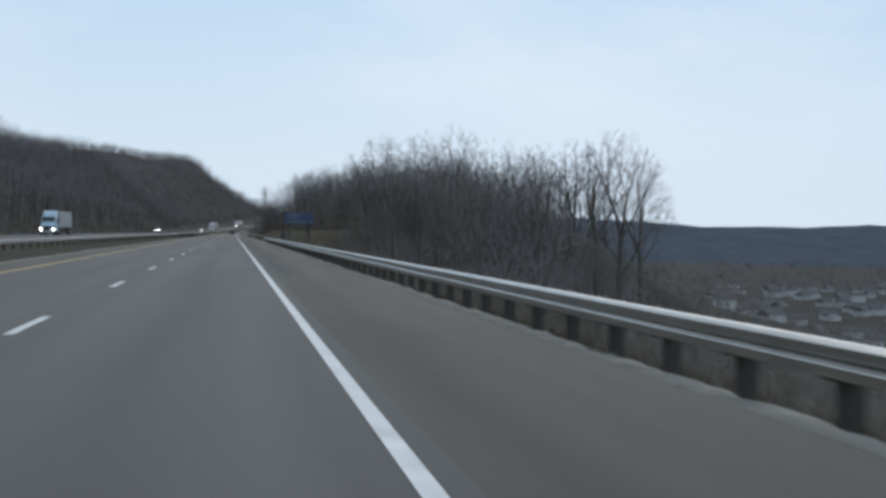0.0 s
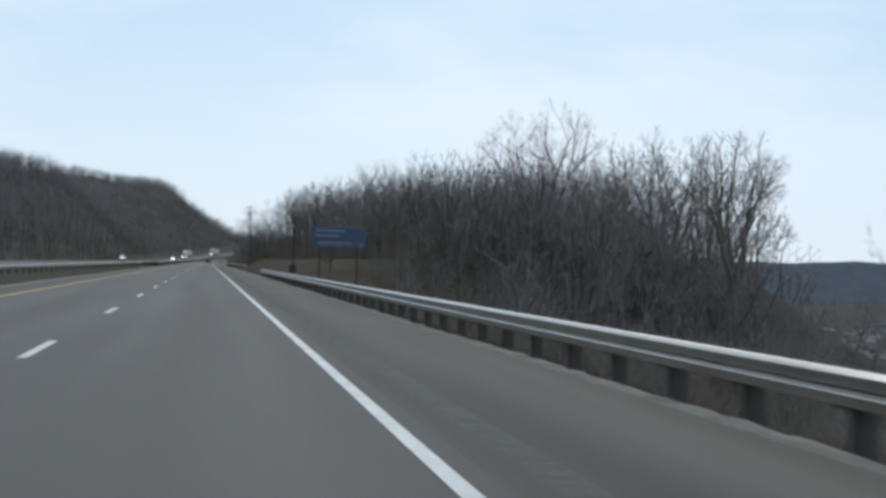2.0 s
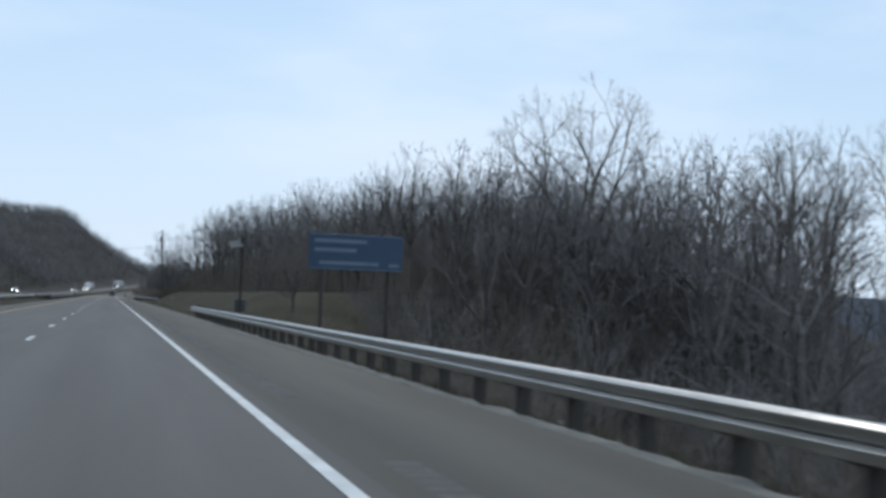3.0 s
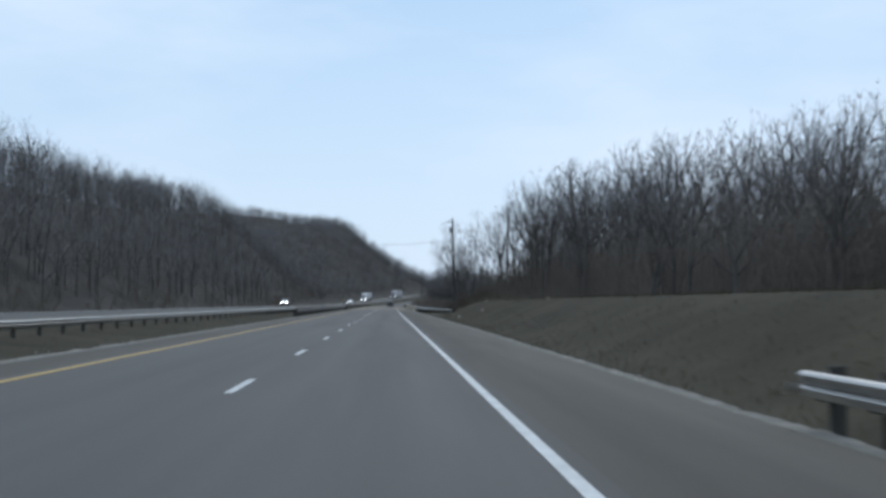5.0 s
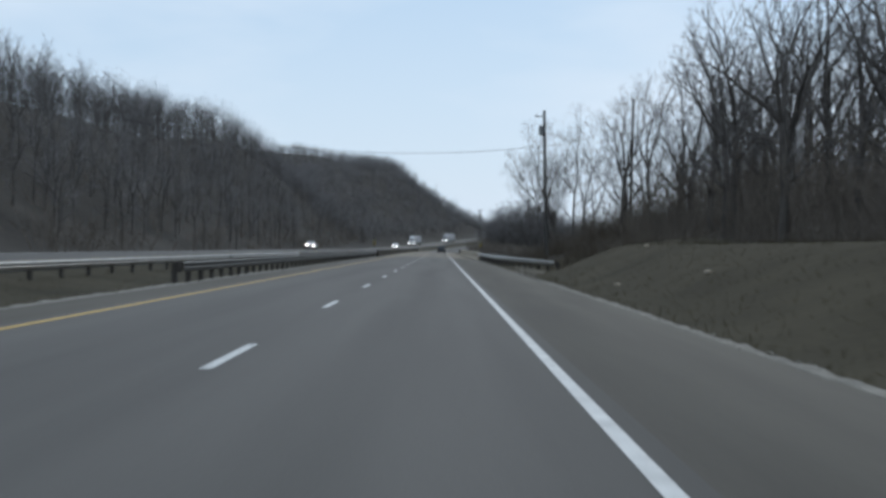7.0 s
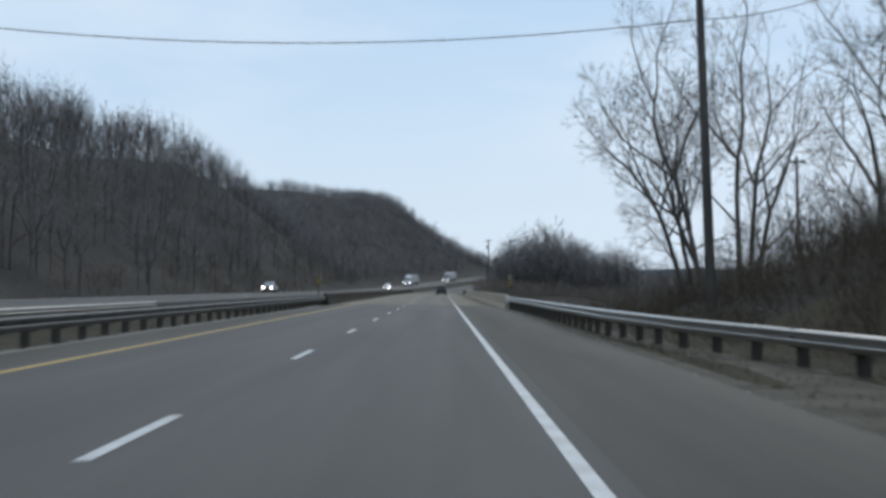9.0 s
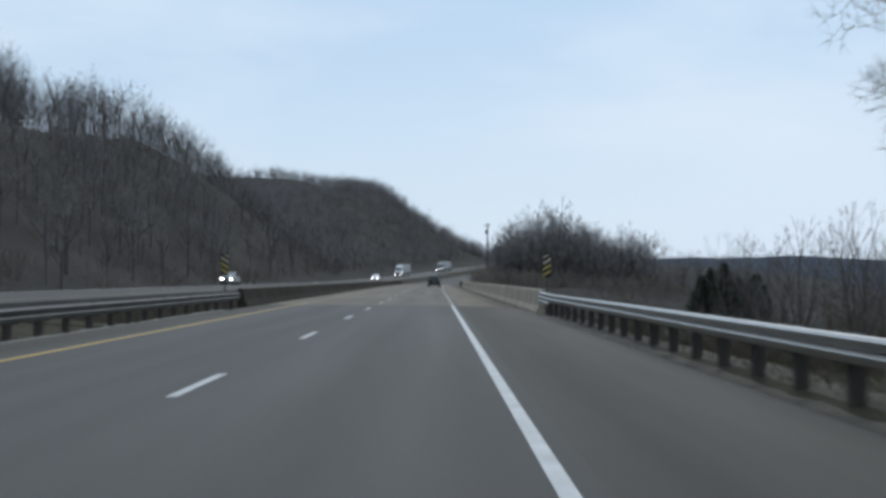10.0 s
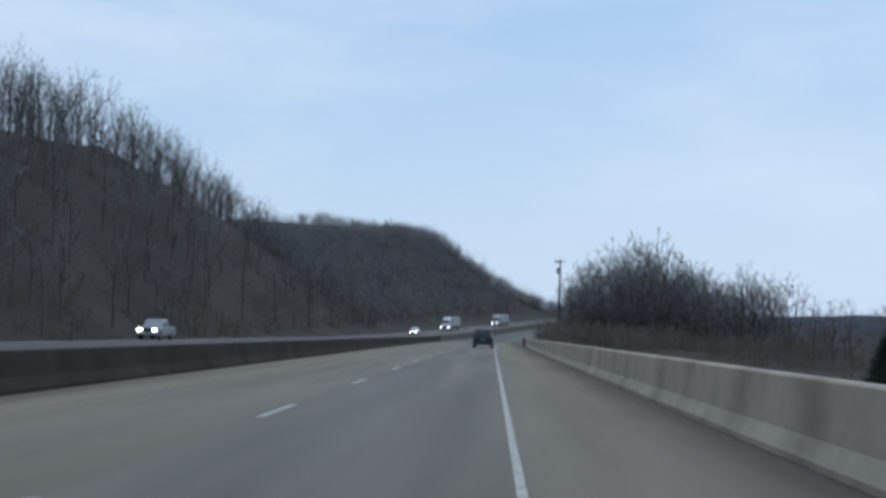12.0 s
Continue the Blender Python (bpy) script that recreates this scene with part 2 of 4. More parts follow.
# ---- geometry helpers ----
def mesh_of(name, verts, faces, materials, smooth=False, slots=None):
    me = bpy.data.meshes.new(name)
    v = np.asarray(verts, dtype=np.float32).reshape(-1, 3)
    if isinstance(faces, np.ndarray):
        n, k = faces.shape
        me.vertices.add(len(v))
        me.vertices.foreach_set("co", v.ravel())
        me.loops.add(n * k)
        me.loops.foreach_set("vertex_index", faces.astype(np.int32).ravel())
        me.polygons.add(n)
        me.polygons.foreach_set("loop_start", np.arange(0, n * k, k, dtype=np.int32))
        me.update(calc_edges=True)
    else:
        me.from_pydata([tuple(map(float, p)) for p in v], [], faces)
        me.update()
    for m in (materials if isinstance(materials, (list, tuple)) else [materials]):
        me.materials.append(m)
    if slots is not None:
        me.polygons.foreach_set("material_index", np.asarray(slots, dtype=np.int32))
    me.polygons.foreach_set("use_smooth", np.full(len(me.polygons), bool(smooth)))
    return me


def part(name, geo, material, parent=None, label="", place=None, smooth=False):
    """One mesh object, from a bmesh, a mesh or (verts, faces), under a thing or a part."""
    if isinstance(geo, bmesh.types.BMesh):
        me = bpy.data.meshes.new(name)
        geo.to_mesh(me)
        geo.free()
        me.materials.append(material)
        me.polygons.foreach_set("use_smooth", np.full(len(me.polygons), bool(smooth)))
    elif isinstance(geo, tuple):
        me = mesh_of(name, geo[0], geo[1], material, smooth)
    else:
        me = geo
    ob = new(name, me)
    if parent:
        ob.parent = parent
    if place is not None:
        ob.matrix_basis = place
    if label:
        ob["label"] = label
    return ob


def thing(name, label, category, group="", kind="", at=None):
    ob = new(name)
    ob.empty_display_size = 0.3
    if at is not None:
        ob.matrix_basis = at
    return tagged(ob, label, category, group, kind)


def box(sx, sy, sz, x=0, y=0, z=0, bevel=0.0, bm=None, rot=None):
    """A bevelled box with its centre at x, y, z."""
    b = bm or bmesh.new()
    m = Matrix.Translation((x, y, z)) @ (rot or Matrix()) @ Matrix.Diagonal((sx, sy, sz, 1))
    made = bmesh.ops.create_cube(b, size=1, matrix=m)["verts"]
    if bevel:
        edges = list({e for v in made for e in v.link_edges})
        bmesh.ops.bevel(b, geom=edges, offset=bevel, segments=2, affect="EDGES", profile=0.6)
    return b


def rod(p0, p1, r0, r1, n=8, bm=None):
    """A tapered round bar from p0 to p1."""
    b = bm or bmesh.new()
    p0, p1 = Vector(p0), Vector(p1)
    q = (p1 - p0).to_track_quat("Z", "Y").to_matrix().to_4x4()
    m = Matrix.Translation((p0 + p1) / 2) @ q
    bmesh.ops.create_cone(b, cap_ends=True, segments=n, radius1=r0, radius2=r1, depth=(p1 - p0).length, matrix=m)
    return b


def prism(profile, x0, x1, axis="x"):
    """A profile of (a, b) pairs drawn along an axis, closed at both ends."""
    n = len(profile)
    if axis == "x":
        v = [(x0, a, b) for a, b in profile] + [(x1, a, b) for a, b in profile]
    else:
        v = [(a, x0, b) for a, b in profile] + [(a, x1, b) for a, b in profile]
    f = [(i, (i + 1) % n, n + (i + 1) % n, n + i) for i in range(n)] + [tuple(range(n))[::-1], tuple(range(n, 2 * n))]
    bm = bmesh.new()
    vs = [bm.verts.new(p) for p in v]
    for q in f:
        bm.faces.new([vs[i] for i in q])
    bmesh.ops.recalc_face_normals(bm, faces=bm.faces)
    return bm


def smooth01(a, b, x):
    t = np.clip((np.asarray(x, float) - a) / (b - a), 0, 1)
    return t * t * (3 - 2 * t)


# ---- the road's line and the lie of the land ----
def bend(y):
    """How far the road has swung to the right at y."""
    return 14.0 * np.clip((np.asarray(y, float) - 402) / 280, 0, None) ** 2.6


def grade(y):
    """The road's height at y: level, then rising beyond the bridge."""
    return 6.3e-5 * np.clip(np.asarray(y, float) - 520, 0, None) ** 2


def treetops(y):
    """Height of the wooded ridge's skyline along the hill."""
    return np.interp(y, [-200, 0, 340, 470, 545, 600, 690, 780, 1000, 1300, 1600], [35.5, 35.5, 38.5, 42.5, 48.5, 45.5, 40, 45.5, 70, 96, 100])


def terrain(x, y):
    x, y = np.asarray(x, float), np.asarray(y, float)
    u, zr = x - bend(np.minimum(y, 1000)), grade(np.minimum(y, 950))
    # left: median, the other carriageway, the wooded hill
    z = zr - 0.22 + 0 * x
    z = np.where(u < -9.0, zr - 0.2 - 0.45 * np.sin(np.pi * np.clip((-9.0 - u) / 9.5, 0, 1)), z)
    z = np.where(u < -33.0, zr - 0.5 * np.sin(np.pi * np.clip((-33.0 - u) / 5, 0, 1)), z)
    foot = np.interp(y, [-100, 560, 700, 1000], [-37, -37, -42, -60])
    wide = np.interp(y, [0, 600, 800, 1000], [42, 36, 60, 100])
    z = z + np.where(u < foot, smooth01(0, 1, (foot - u) / wide) * (treetops(y) - 16.3 - zr), 0)
    # right: a drop, a grassy bank, then a drop again
    r = np.clip(u - 3.3, 0, None)
    fall = -0.2 - 0.42 * np.clip(r - 0.6, 0, 13) - 0.16 * np.clip(r - 13.6, 0, 360) - 0.02 * np.clip(r - 370, 0, 500)
    start = 0.2 + smooth01(247, 258, y) * (4.0 - 2.2 * smooth01(260, 282, y))
    bank = -0.2 + 1.95 * smooth01(0, 6.3, r - start) + 0.02 * np.clip(r - 7, 0, 60) + 1.5 * smooth01(5, 11, r - start) * smooth01(235, 265, y) - smooth01(42, 88, r) * 22 - 0.16 * np.clip(r - 88, 0, 285)
    far = 0.5 - 0.06 * np.clip(r - 1, 0, 120) - 0.22 * np.clip(r - 120, 0, 250)
    wb = smooth01(108, 133, y) * (1 - smooth01(288, 316, y))
    wf = smooth01(430, 520, y)
    right = bank * wb + (1 - wb) * (fall * (1 - wf) + far * wf)
    # dirt built up under the second rail
    right = right + 0.2 * smooth01(254, 266, y) * (1 - smooth01(318, 326, y)) * smooth01(0, 0.4, r) * (1 - smooth01(2.2, 5, r))
    z = np.where(u > 3.3, zr + right, z)
    # the far spur that closes the valley
    spur = np.interp(x, [-3000, -300, -118, -50, 12, 45, 100, 300, 600], [110, 104, 96, 78, 47, 33, 24, -20, -70]) - 13
    w = np.exp(-((y - 1300) / 170.0) ** 2)
    z = np.where(y > 1000, np.maximum(z, spur * w + (1 - w) * (z - 3)), z)
    # the hollow under the bridge
    dip = smooth01(326, 350, y) * (1 - smooth01(470, 505, y)) * smooth01(-40, -33, u) * (1 - smooth01(6, 40, u))
    z = z - 6.5 * dip
    rough = smooth01(6, 30, r) + (1 - smooth01(-50, -38, u))
    return z + rough * (0.6 * np.sin(x * 0.21 + 1.3 * np.sin(y * 0.07)) * np.sin(y * 0.17) + 0.25 * np.sin(x * 0.9 + y * 0.5))


xs = np.unique(np.concatenate([np.linspace(-3500, -300, 17), np.linspace(-300, -40, 53), np.linspace(-40, -8, 33), [-4, 0, 2.5], np.linspace(3.2, 14, 28), np.linspace(14, 60, 24), np.linspace(60, 300, 49), np.linspace(300, 3500, 33)]))
ys = np.unique(np.concatenate([np.linspace(-900, -60, 15), np.linspace(-60, 340, 141), np.linspace(340, 560, 89), np.linspace(560, 1100, 91), np.linspace(1100, 2000, 61), np.linspace(2000, 4500, 21)]))
gx, gy = np.meshgrid(xs, ys)
gz = terrain(gx, gy)
nx, ny = len(xs), len(ys)
ii = (np.arange(ny - 1)[:, None] * nx + np.arange(nx - 1)[None, :]).ravel()
quads = np.stack([ii, ii + 1, ii + 1 + nx, ii + nx], 1)
cu, cy = ((gx[1:, 1:] + gx[:-1, :-1]) / 2).ravel(), ((gy[1:, 1:] + gy[:-1, :-1]) / 2).ravel()
cu = cu - bend(cy)
grassy = ((cu > -37) & (cu < 3.4)) | ((cu >= 3.4) & (cu < 15) & (cy > 112) & ((cy < 278) | (cu < 8) & (cy < 300)))
ground = new("ground", mesh_of("ground", np.stack([gx, gy, gz], -1), quads, [M_GROUND, M_GRASS], True, grassy.astype(int)))
tagged(ground, "winter ground of leaf litter and dormant grass", "ground", kind="structure")


# the far side of the valley, kilometres off
az = np.radians(np.linspace(4, 125, 122))
far_top = 50 + 7 * np.sin(az * 9.0) + 5 * np.sin(az * 23.0 + 1) + 2.0 * np.sin(az * 71.0) + 1.0 * np.sin(az * 160.0)
far_v, far_f = [], []
for i, a in enumerate(az):
    for dist, h in ((2450, -90.0), (2800, 12.0), (3000, float(far_top[i])), (3350, -40.0)):
        far_v.append((dist * math.sin(a), 150 + dist * math.cos(a), h))
    if i:
        far_f += [(4 * i - 4 + k, 4 * i - 3 + k, 4 * i + 1 + k, 4 * i + k) for k in range(3)]
# haze is put into the ridge as blue-grey colour and a weak glow
M_FAR = mat("far_woods_painted_haze", (0.045, 0.055, 0.07), (0.07, 0.08, 0.098), 1.0, 0.02, 0.2, 0, spread=0.4, spec=0.0)
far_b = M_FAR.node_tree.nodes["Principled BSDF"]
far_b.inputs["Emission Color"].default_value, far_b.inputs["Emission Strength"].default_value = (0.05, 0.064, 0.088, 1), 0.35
tagged(new("backdrop", mesh_of("backdrop", far_v, far_f, M_FAR, True)), "distant wooded ridge across the valley with blue-grey haze painted in", "ridge", kind="structure")


def slope(u):
    """Cross fall: level lanes, shoulders that tilt outwards."""
    return -0.03 * max(0.0, u)


def ribbon(us, y0, y1, lift=0.0, step=6.0, thick=0.0):
    """A strip of the road between offsets from its line, following bend and grade."""
    k = max(2, int(round((y1 - y0) / step)) + 1)
    v, f, n = [], [], len(us)
    for y in np.linspace(y0, y1, k):
        for u in us:
            v.append((u + float(bend(y)), y, float(grade(y)) + slope(u) + lift))
    for i in range(k - 1):
        for j in range(n - 1):
            a = i * n + j
            f.append((a, a + 1, a + 1 + n, a + n))
    if thick:
        top = len(v)
        v += [(x, y, z - thick) for x, y, z in v]
        f += [tuple(q + top for q in g[::-1]) for g in f]
        for i in range(k - 1):
            a, b = i * n, i * n + n - 1
            f += [(a, a + n, a + n + top, a + top), (b + n, b, b + top, b + n + top)]
        f += [(0, top, top + n - 1, n - 1), ((k - 1) * n, k * n - 1, top + k * n - 1, top + (k - 1) * n)]
    return v, f


BRIDGE0, DECK0, BRIDGE1 = 324.0, 333.4, 520.0
road = thing("road", "worn grey two-lane motorway carriageway with painted lines", "road", kind="structure")
part("lanes", ribbon([-7.7, -3.66, 0, 0.25], -110, DECK0, 0, 6, 0.3), M_ROAD, road)
part("shoulder", ribbon([0.25, 3.22], -110, DECK0, 0, 6, 0.3), M_SHOULDER, road, "brownish asphalt shoulder with a darker oily band")
part("inner_shoulder", ribbon([-9.0, -7.7], -110, DECK0, 0, 6, 0.3), M_SHOULDER, road)
part("bridge_deck", ribbon([-9.0, -3.66, 0, 3.7], DECK0 + 0.06, BRIDGE1, 0, 4, 0.9), M_DECK, road, "pale concrete bridge deck")
part("lanes", ribbon([-9.0, -3.66, 0, 3.4], BRIDGE1 + 0.06, 1000, 0, 8, 0.3), M_ROAD, road)
part("edge_line", ribbon([-0.09, -0.02, 0.05], -110, DECK0, 0.006, 4), M_WHITE, road, "solid white edge line")
part("edge_line", ribbon([-0.045, 0, 0.045], DECK0 + 0.1, 1000, 0.006, 4), M_WORNWHITE, road, "thin worn white edge line")
part("yellow_line", ribbon([-7.46, -7.3], -110, DECK0 + 4, 0.006, 4), M_YELLOW, road, "solid yellow edge line")
part("yellow_line", ribbon([-7.44, -7.34], DECK0 + 4, 1000, 0.006, 4), M_WORNYELLOW, road)
worn_dash, dash_mesh = (mesh_of("lane_mark", [(-0.065, 0, 0), (0.065, 0, 0), (0.065, 3.05, 0), (-0.065, 3.05, 0)], [(0, 1, 2, 3)], m) for m in (M_WORNWHITE, M_WHITE))
for k in range(-6, 80):
    y = -27.09 + 12.192 * k
    if y > BRIDGE0 - 2:
        y = 325.2 + 11.6 * (k - 29)
    o = part("lane_mark", worn_dash if y > DECK0 else dash_mesh, M_WHITE, road)
    o.matrix_basis = pose(-3.66 + float(bend(y)), y, float(grade(y)) + 0.007, math.degrees(math.atan(12.6e-5 * max(0, y - 520))), 0, 0)
opposite = thing("opposite_road", "grey motorway carriageway for oncoming traffic", "road", kind="structure")
part("lanes", ribbon([-32, -30.5, -23, -19], -110, 1000, 0.12, 8, 0.4), M_ROAD, opposite)
part("edge_line", ribbon([-30.6, -30.45], -110, 1000, 0.126, 8), M_WHITE, opposite)
part("yellow_line", ribbon([-21.6, -21.45], -110, 1000, 0.126, 8), M_YELLOW, opposite)


def verge(u0, width, y0, y1, lift, seed, side):
    """A gravel strip with a ragged outer edge."""
    rs = np.random.RandomState(seed)
    n = int((y1 - y0) / 0.4)
    w = width * (0.85 + 0.15 * np.sin(np.arange(n + 1) * 0.083) * np.sin(np.arange(n + 1) * 0.031)) + rs.normal(0, 0.07, n + 1)
    v, f = [], []
    for i in range(n + 1):
        y = y0 + (y1 - y0) * i / n
        z = slope(max(0, u0)) + lift
        v += [(u0, y, z), (u0 + side * w[i] * 0.7, y, z + 0.005 + rs.normal(0, 0.008)), (u0 + side * w[i], y, z - 0.07)]
        if i:
            a = 3 * (i - 1)
            f += [(a, a + 1, a + 4, a + 3), (a + 1, a + 2, a + 5, a + 4)]
    return v, f


part("gravel_edge", verge(3.22, 0.48, -110, 234, -0.008, 1, 1), M_GRAVEL, road, "pale gravel verge along the shoulder")
part("gravel_edge", verge(-9.0, 0.6, -110, BRIDGE0, -0.01, 2, -1), M_GRAVEL, road)




def apron(y0, y1):
    """Trodden dirt and gravel between the shoulder and the rail, with a ragged outer edge."""
    rs = np.random.RandomState(7)
    n = int((y1 - y0) / 0.5)
    v, f = [], []
    for i in range(n + 1):
        y = y0 + (y1 - y0) * i / n
        w = np.interp(y, [225, 240, 249, 257, 264, 275, 324], [0.35, 0.6, 1.0, 2.9, 2.3, 1.5, 1.3]) * (1 + 0.12 * math.sin(y * 0.9) * math.sin(y * 0.37)) + rs.normal(0, 0.06)
        for k in range(5):
            u = 3.2 + w * k / 4
            z = slope(3.2) + (float(terrain(u, y)) + 0.03 - slope(3.2)) * min(1, k / 2) + (rs.normal(0, 0.006) if 0 < k < 4 else 0)
            v.append((u, y, z - (0.06 if k == 4 else 0.004)))
        if i:
            a = 5 * (i - 1)
            f += [(a + k, a + k + 1, a + k + 6, a + k + 5) for k in range(4)]
    return v, f


part("dirt_apron", apron(225, 324), M_DIRT, road, "pale trodden dirt and gravel under the rail")


# ---- trees ----
def spikes(p0, p1, r0, r1, n=3):
    """Tapered n-sided bars, many at once. Returns verts and triangles."""
    p0, p1 = np.asarray(p0, float), np.asarray(p1, float)
    k = len(p0)
    d = p1 - p0
    d /= np.maximum(np.linalg.norm(d, axis=1, keepdims=True), 1e-6)
    a = np.cross(d, np.where(np.abs(d[:, 2:3]) > 0.9, [[1.0, 0, 0]], [[0, 0, 1.0]]))
    a /= np.maximum(np.linalg.norm(a, axis=1, keepdims=True), 1e-6)
    b = np.cross(d, a)
    ang = np.arange(n) * 2 * np.pi / n
    ring = np.cos(ang)[None, :, None] * a[:, None, :] + np.sin(ang)[None, :, None] * b[:, None, :]
    r0, r1 = np.asarray(r0, float).reshape(-1, 1, 1), np.asarray(r1, float).reshape(-1, 1, 1)
    v = np.concatenate([p0[:, None] + ring * r0, p1[:, None] + ring * r1], 1)
    base = np.arange(k) * 2 * n
    tri = []
    for i in range(n):
        j = (i + 1) % n
        tri += [np.stack([base + i, base + j, base + n + j], 1), np.stack([base + i, base + n + j, base + n + i], 1)]
    return v.reshape(-1, 3), np.concatenate(tri)


def cones(p0, p1, r0):
    """Three-sided spikes that run out to a point, many at once."""
    v, f = spikes(p0, p1, r0, np.zeros(len(p0)), 3)
    v = v.reshape(-1, 6, 3)[:, :4].reshape(-1, 3)
    b = np.arange(len(p0)) * 4
    return v, np.concatenate([np.stack([b + i, b + (i + 1) % 3, b + 3], 1) for i in range(3)])


def joined(pieces):
    vs, fs, o = [], [], 0
    for v, f in pieces:
        vs.append(v)
        fs.append(f + o)
        o += len(v)
    return np.concatenate(vs), np.concatenate(fs)


def unit(v):
    return v / np.linalg.norm(v)


def reach(o, d, height, trunk, wide):
    """How far it is from o along d to the rounded outline of a crown that begins below the first fork."""
    low = trunk * 0.75
    R = np.array([wide, wide, height * (1 - low) / 2])
    a, b = (o - [0, 0, height * (1 + low) / 2]) / R, d / R
    A, B, C = (b * b).sum(-1), (a * b).sum(-1), (a * a).sum(-1) - 1
    return np.maximum((-B + np.sqrt(np.maximum(B * B - A * C, 0))) / A, 0)


def forked(rs, height, spread, gens, trunk, radius, twig, lean, angle, wobble, tips, cheap):
    """A leafless tree that forks again and again. Returns the pieces of each generation, with its base at 0.
    Every branch bends a little upwards, parts at its tip and sends out a side shoot."""
    p, d = np.array([[0.0, 0, -0.5]]), np.array([[lean, 0, 1.0]])
    d /= np.linalg.norm(d)
    L, r = np.array([trunk * height + 0.5]), np.array([radius * 1.15])
    first, left = True, height * (1 - trunk)
    lines = []
    step = left * 0.42
    wide = height * spread
    for g in range(gens):
        n = len(p)
        last = g == gens - 1
        k = 1 if last or cheap and g > 1 else 2 if g > 2 or cheap else 4
        q, e, pts = p.copy(), d.copy(), [p]
        for i in range(k):
            q = q + e * (L / k)[:, None]
            pts.append(q)
            e = e + rs.normal(0, wobble * (1.0 if g else 0.6), (n, 3)) + [0, 0, 0.03 if g else 0.0]
            e /= np.linalg.norm(e, axis=1, keepdims=True)
        end = 0.0 if last else 0.62 if g else 0.75
        lines.append((pts, r, end, last))
        if last:
            break
        a = np.cross(e, [[0.31, 0.77, 0.56]])
        a /= np.linalg.norm(a, axis=1, keepdims=True) + 1e-9
        b = np.cross(e, a)
        phi = rs.uniform(0, 2 * np.pi, n)
        P, D, LL, RR = [], [], [], []
        m = tips[0] if first else tips[1] + (g == gens - 2 and not cheap)
        bole = [*pts[-1][0, :2], 0] if first else bole
        for c in range(m + (2 if first else 1)):
            shoot = c >= m
            az = phi + 2 * np.pi * c / m + rs.normal(0, 0.3, n) + (0.8 if shoot else 0)
            ang = angle * (0.4 if c == 0 else 1.5 if shoot else 1.0) * rs.uniform(0.75, 1.25, n)
            nd = e * np.cos(ang)[:, None] + (a * np.cos(az)[:, None] + b * np.sin(az)[:, None]) * np.sin(ang)[:, None] + [0, 0, 0.03]
            s = rs.uniform(0.45, 0.85, n)[:, None] * k if shoot else np.full((n, 1), float(k))
            lo = np.minimum(s.astype(int), k - 1)[:, 0]
            stack = np.stack(pts)
            base = stack[lo, np.arange(n)] * (1 - (s - lo[:, None])) + stack[lo + 1, np.arange(n)] * (s - lo[:, None])
            P.append(base)
            nd /= np.linalg.norm(nd, axis=1, keepdims=True)
            D.append(nd)
            want = (step if first else L * 0.74) * rs.uniform(0.72, 1.12, n) * (1.08 if c == 0 else 0.8 if shoot else 0.95)
            room = reach(base - bole, nd, height, trunk, wide) * rs.uniform(0.8, 1.0, n)
            LL.append(np.maximum(np.minimum(want, room * (0.6 if g < gens - 3 else 0.85 if g < gens - 2 else 1.0)), 0.03 * height))
            RR.append(np.maximum(r * end * (0.92 if c == 0 else 0.55 if shoot else 0.74), twig))
        p, d, L, r = np.concatenate(P), np.concatenate(D), np.concatenate(LL), np.concatenate(RR)
        first = False
    made = []
    for g, (pts, r, end, last) in enumerate(lines):
        n = 7 if g == 0 and not cheap else 5 if g == 1 and not cheap else 3
        rads = [r * (1 + (end - 1) * i / (len(pts) - 1)) for i in range(len(pts))]
        if last or cheap and g == len(lines) - 2:
            made.append(cones(pts[0], pts[-1], r))
        else:
            made.append(joined([spikes(pts[i], pts[i + 1], rads[i], rads[i + 1], n) for i in range(len(pts) - 1)]))
    return made


def bare_tree(seed, height, spread=0.32, limbs=3, detail=2, fork=0.4, radius=None, twig=0.012, lean=0.0, wobble=0.08, angle=0.5):
    """A leafless tree: (trunk and limbs), (branches and twigs), each verts and triangles, with its base at 0."""
    made = forked(np.random.RandomState(seed), height, spread, {1: 5, 2: 6, 3: 7}[detail], fork, radius or height * 0.011 + 0.03, twig, lean, angle, wobble, (limbs, 2), False)
    return joined(made[:3]), joined(made[3:])


def tree_thing(geo, label, x, y, z=None, turn=0.0, size=1.0, group="", twigs=None):
    z = float(terrain(x, y)) if z is None else z
    t = thing("tree", label, "tree", group, at=pose(x, y, z, 0, 0, turn) @ Matrix.Scale(size, 4))
    part("trunk", mesh_of("trunk", geo[0][0], geo[0][1], M_BARK), None, t, "grey-brown trunk and limbs")
    part("crown", mesh_of("crown", geo[1][0], geo[1][1], twigs or M_TWIG), None, t, "leafless branches and twigs")
    return t


def wood_of(name, label, variants, spots, material, category="woodland"):
    """Many plants joined into one: spots are (x, y, size)."""
    rs = np.random.RandomState(5)
    vs, fs, bark, o = [], [], [], 0
    for i, (x, y, s) in enumerate(spots):
        v, f, *stem = variants[i % len(variants)]
        bark.append(np.arange(len(f)) < sum(stem))
        a = rs.rand() * 6.28
        c, n = math.cos(a) * s, math.sin(a) * s
        vs.append(np.stack([v[:, 0] * c - v[:, 1] * n + x, v[:, 0] * n + v[:, 1] * c + y, v[:, 2] * s * rs.uniform(0.9, 1.1) + float(terrain(x, y)) - 0.1], 1))
        fs.append(f + o)
        o += len(v)
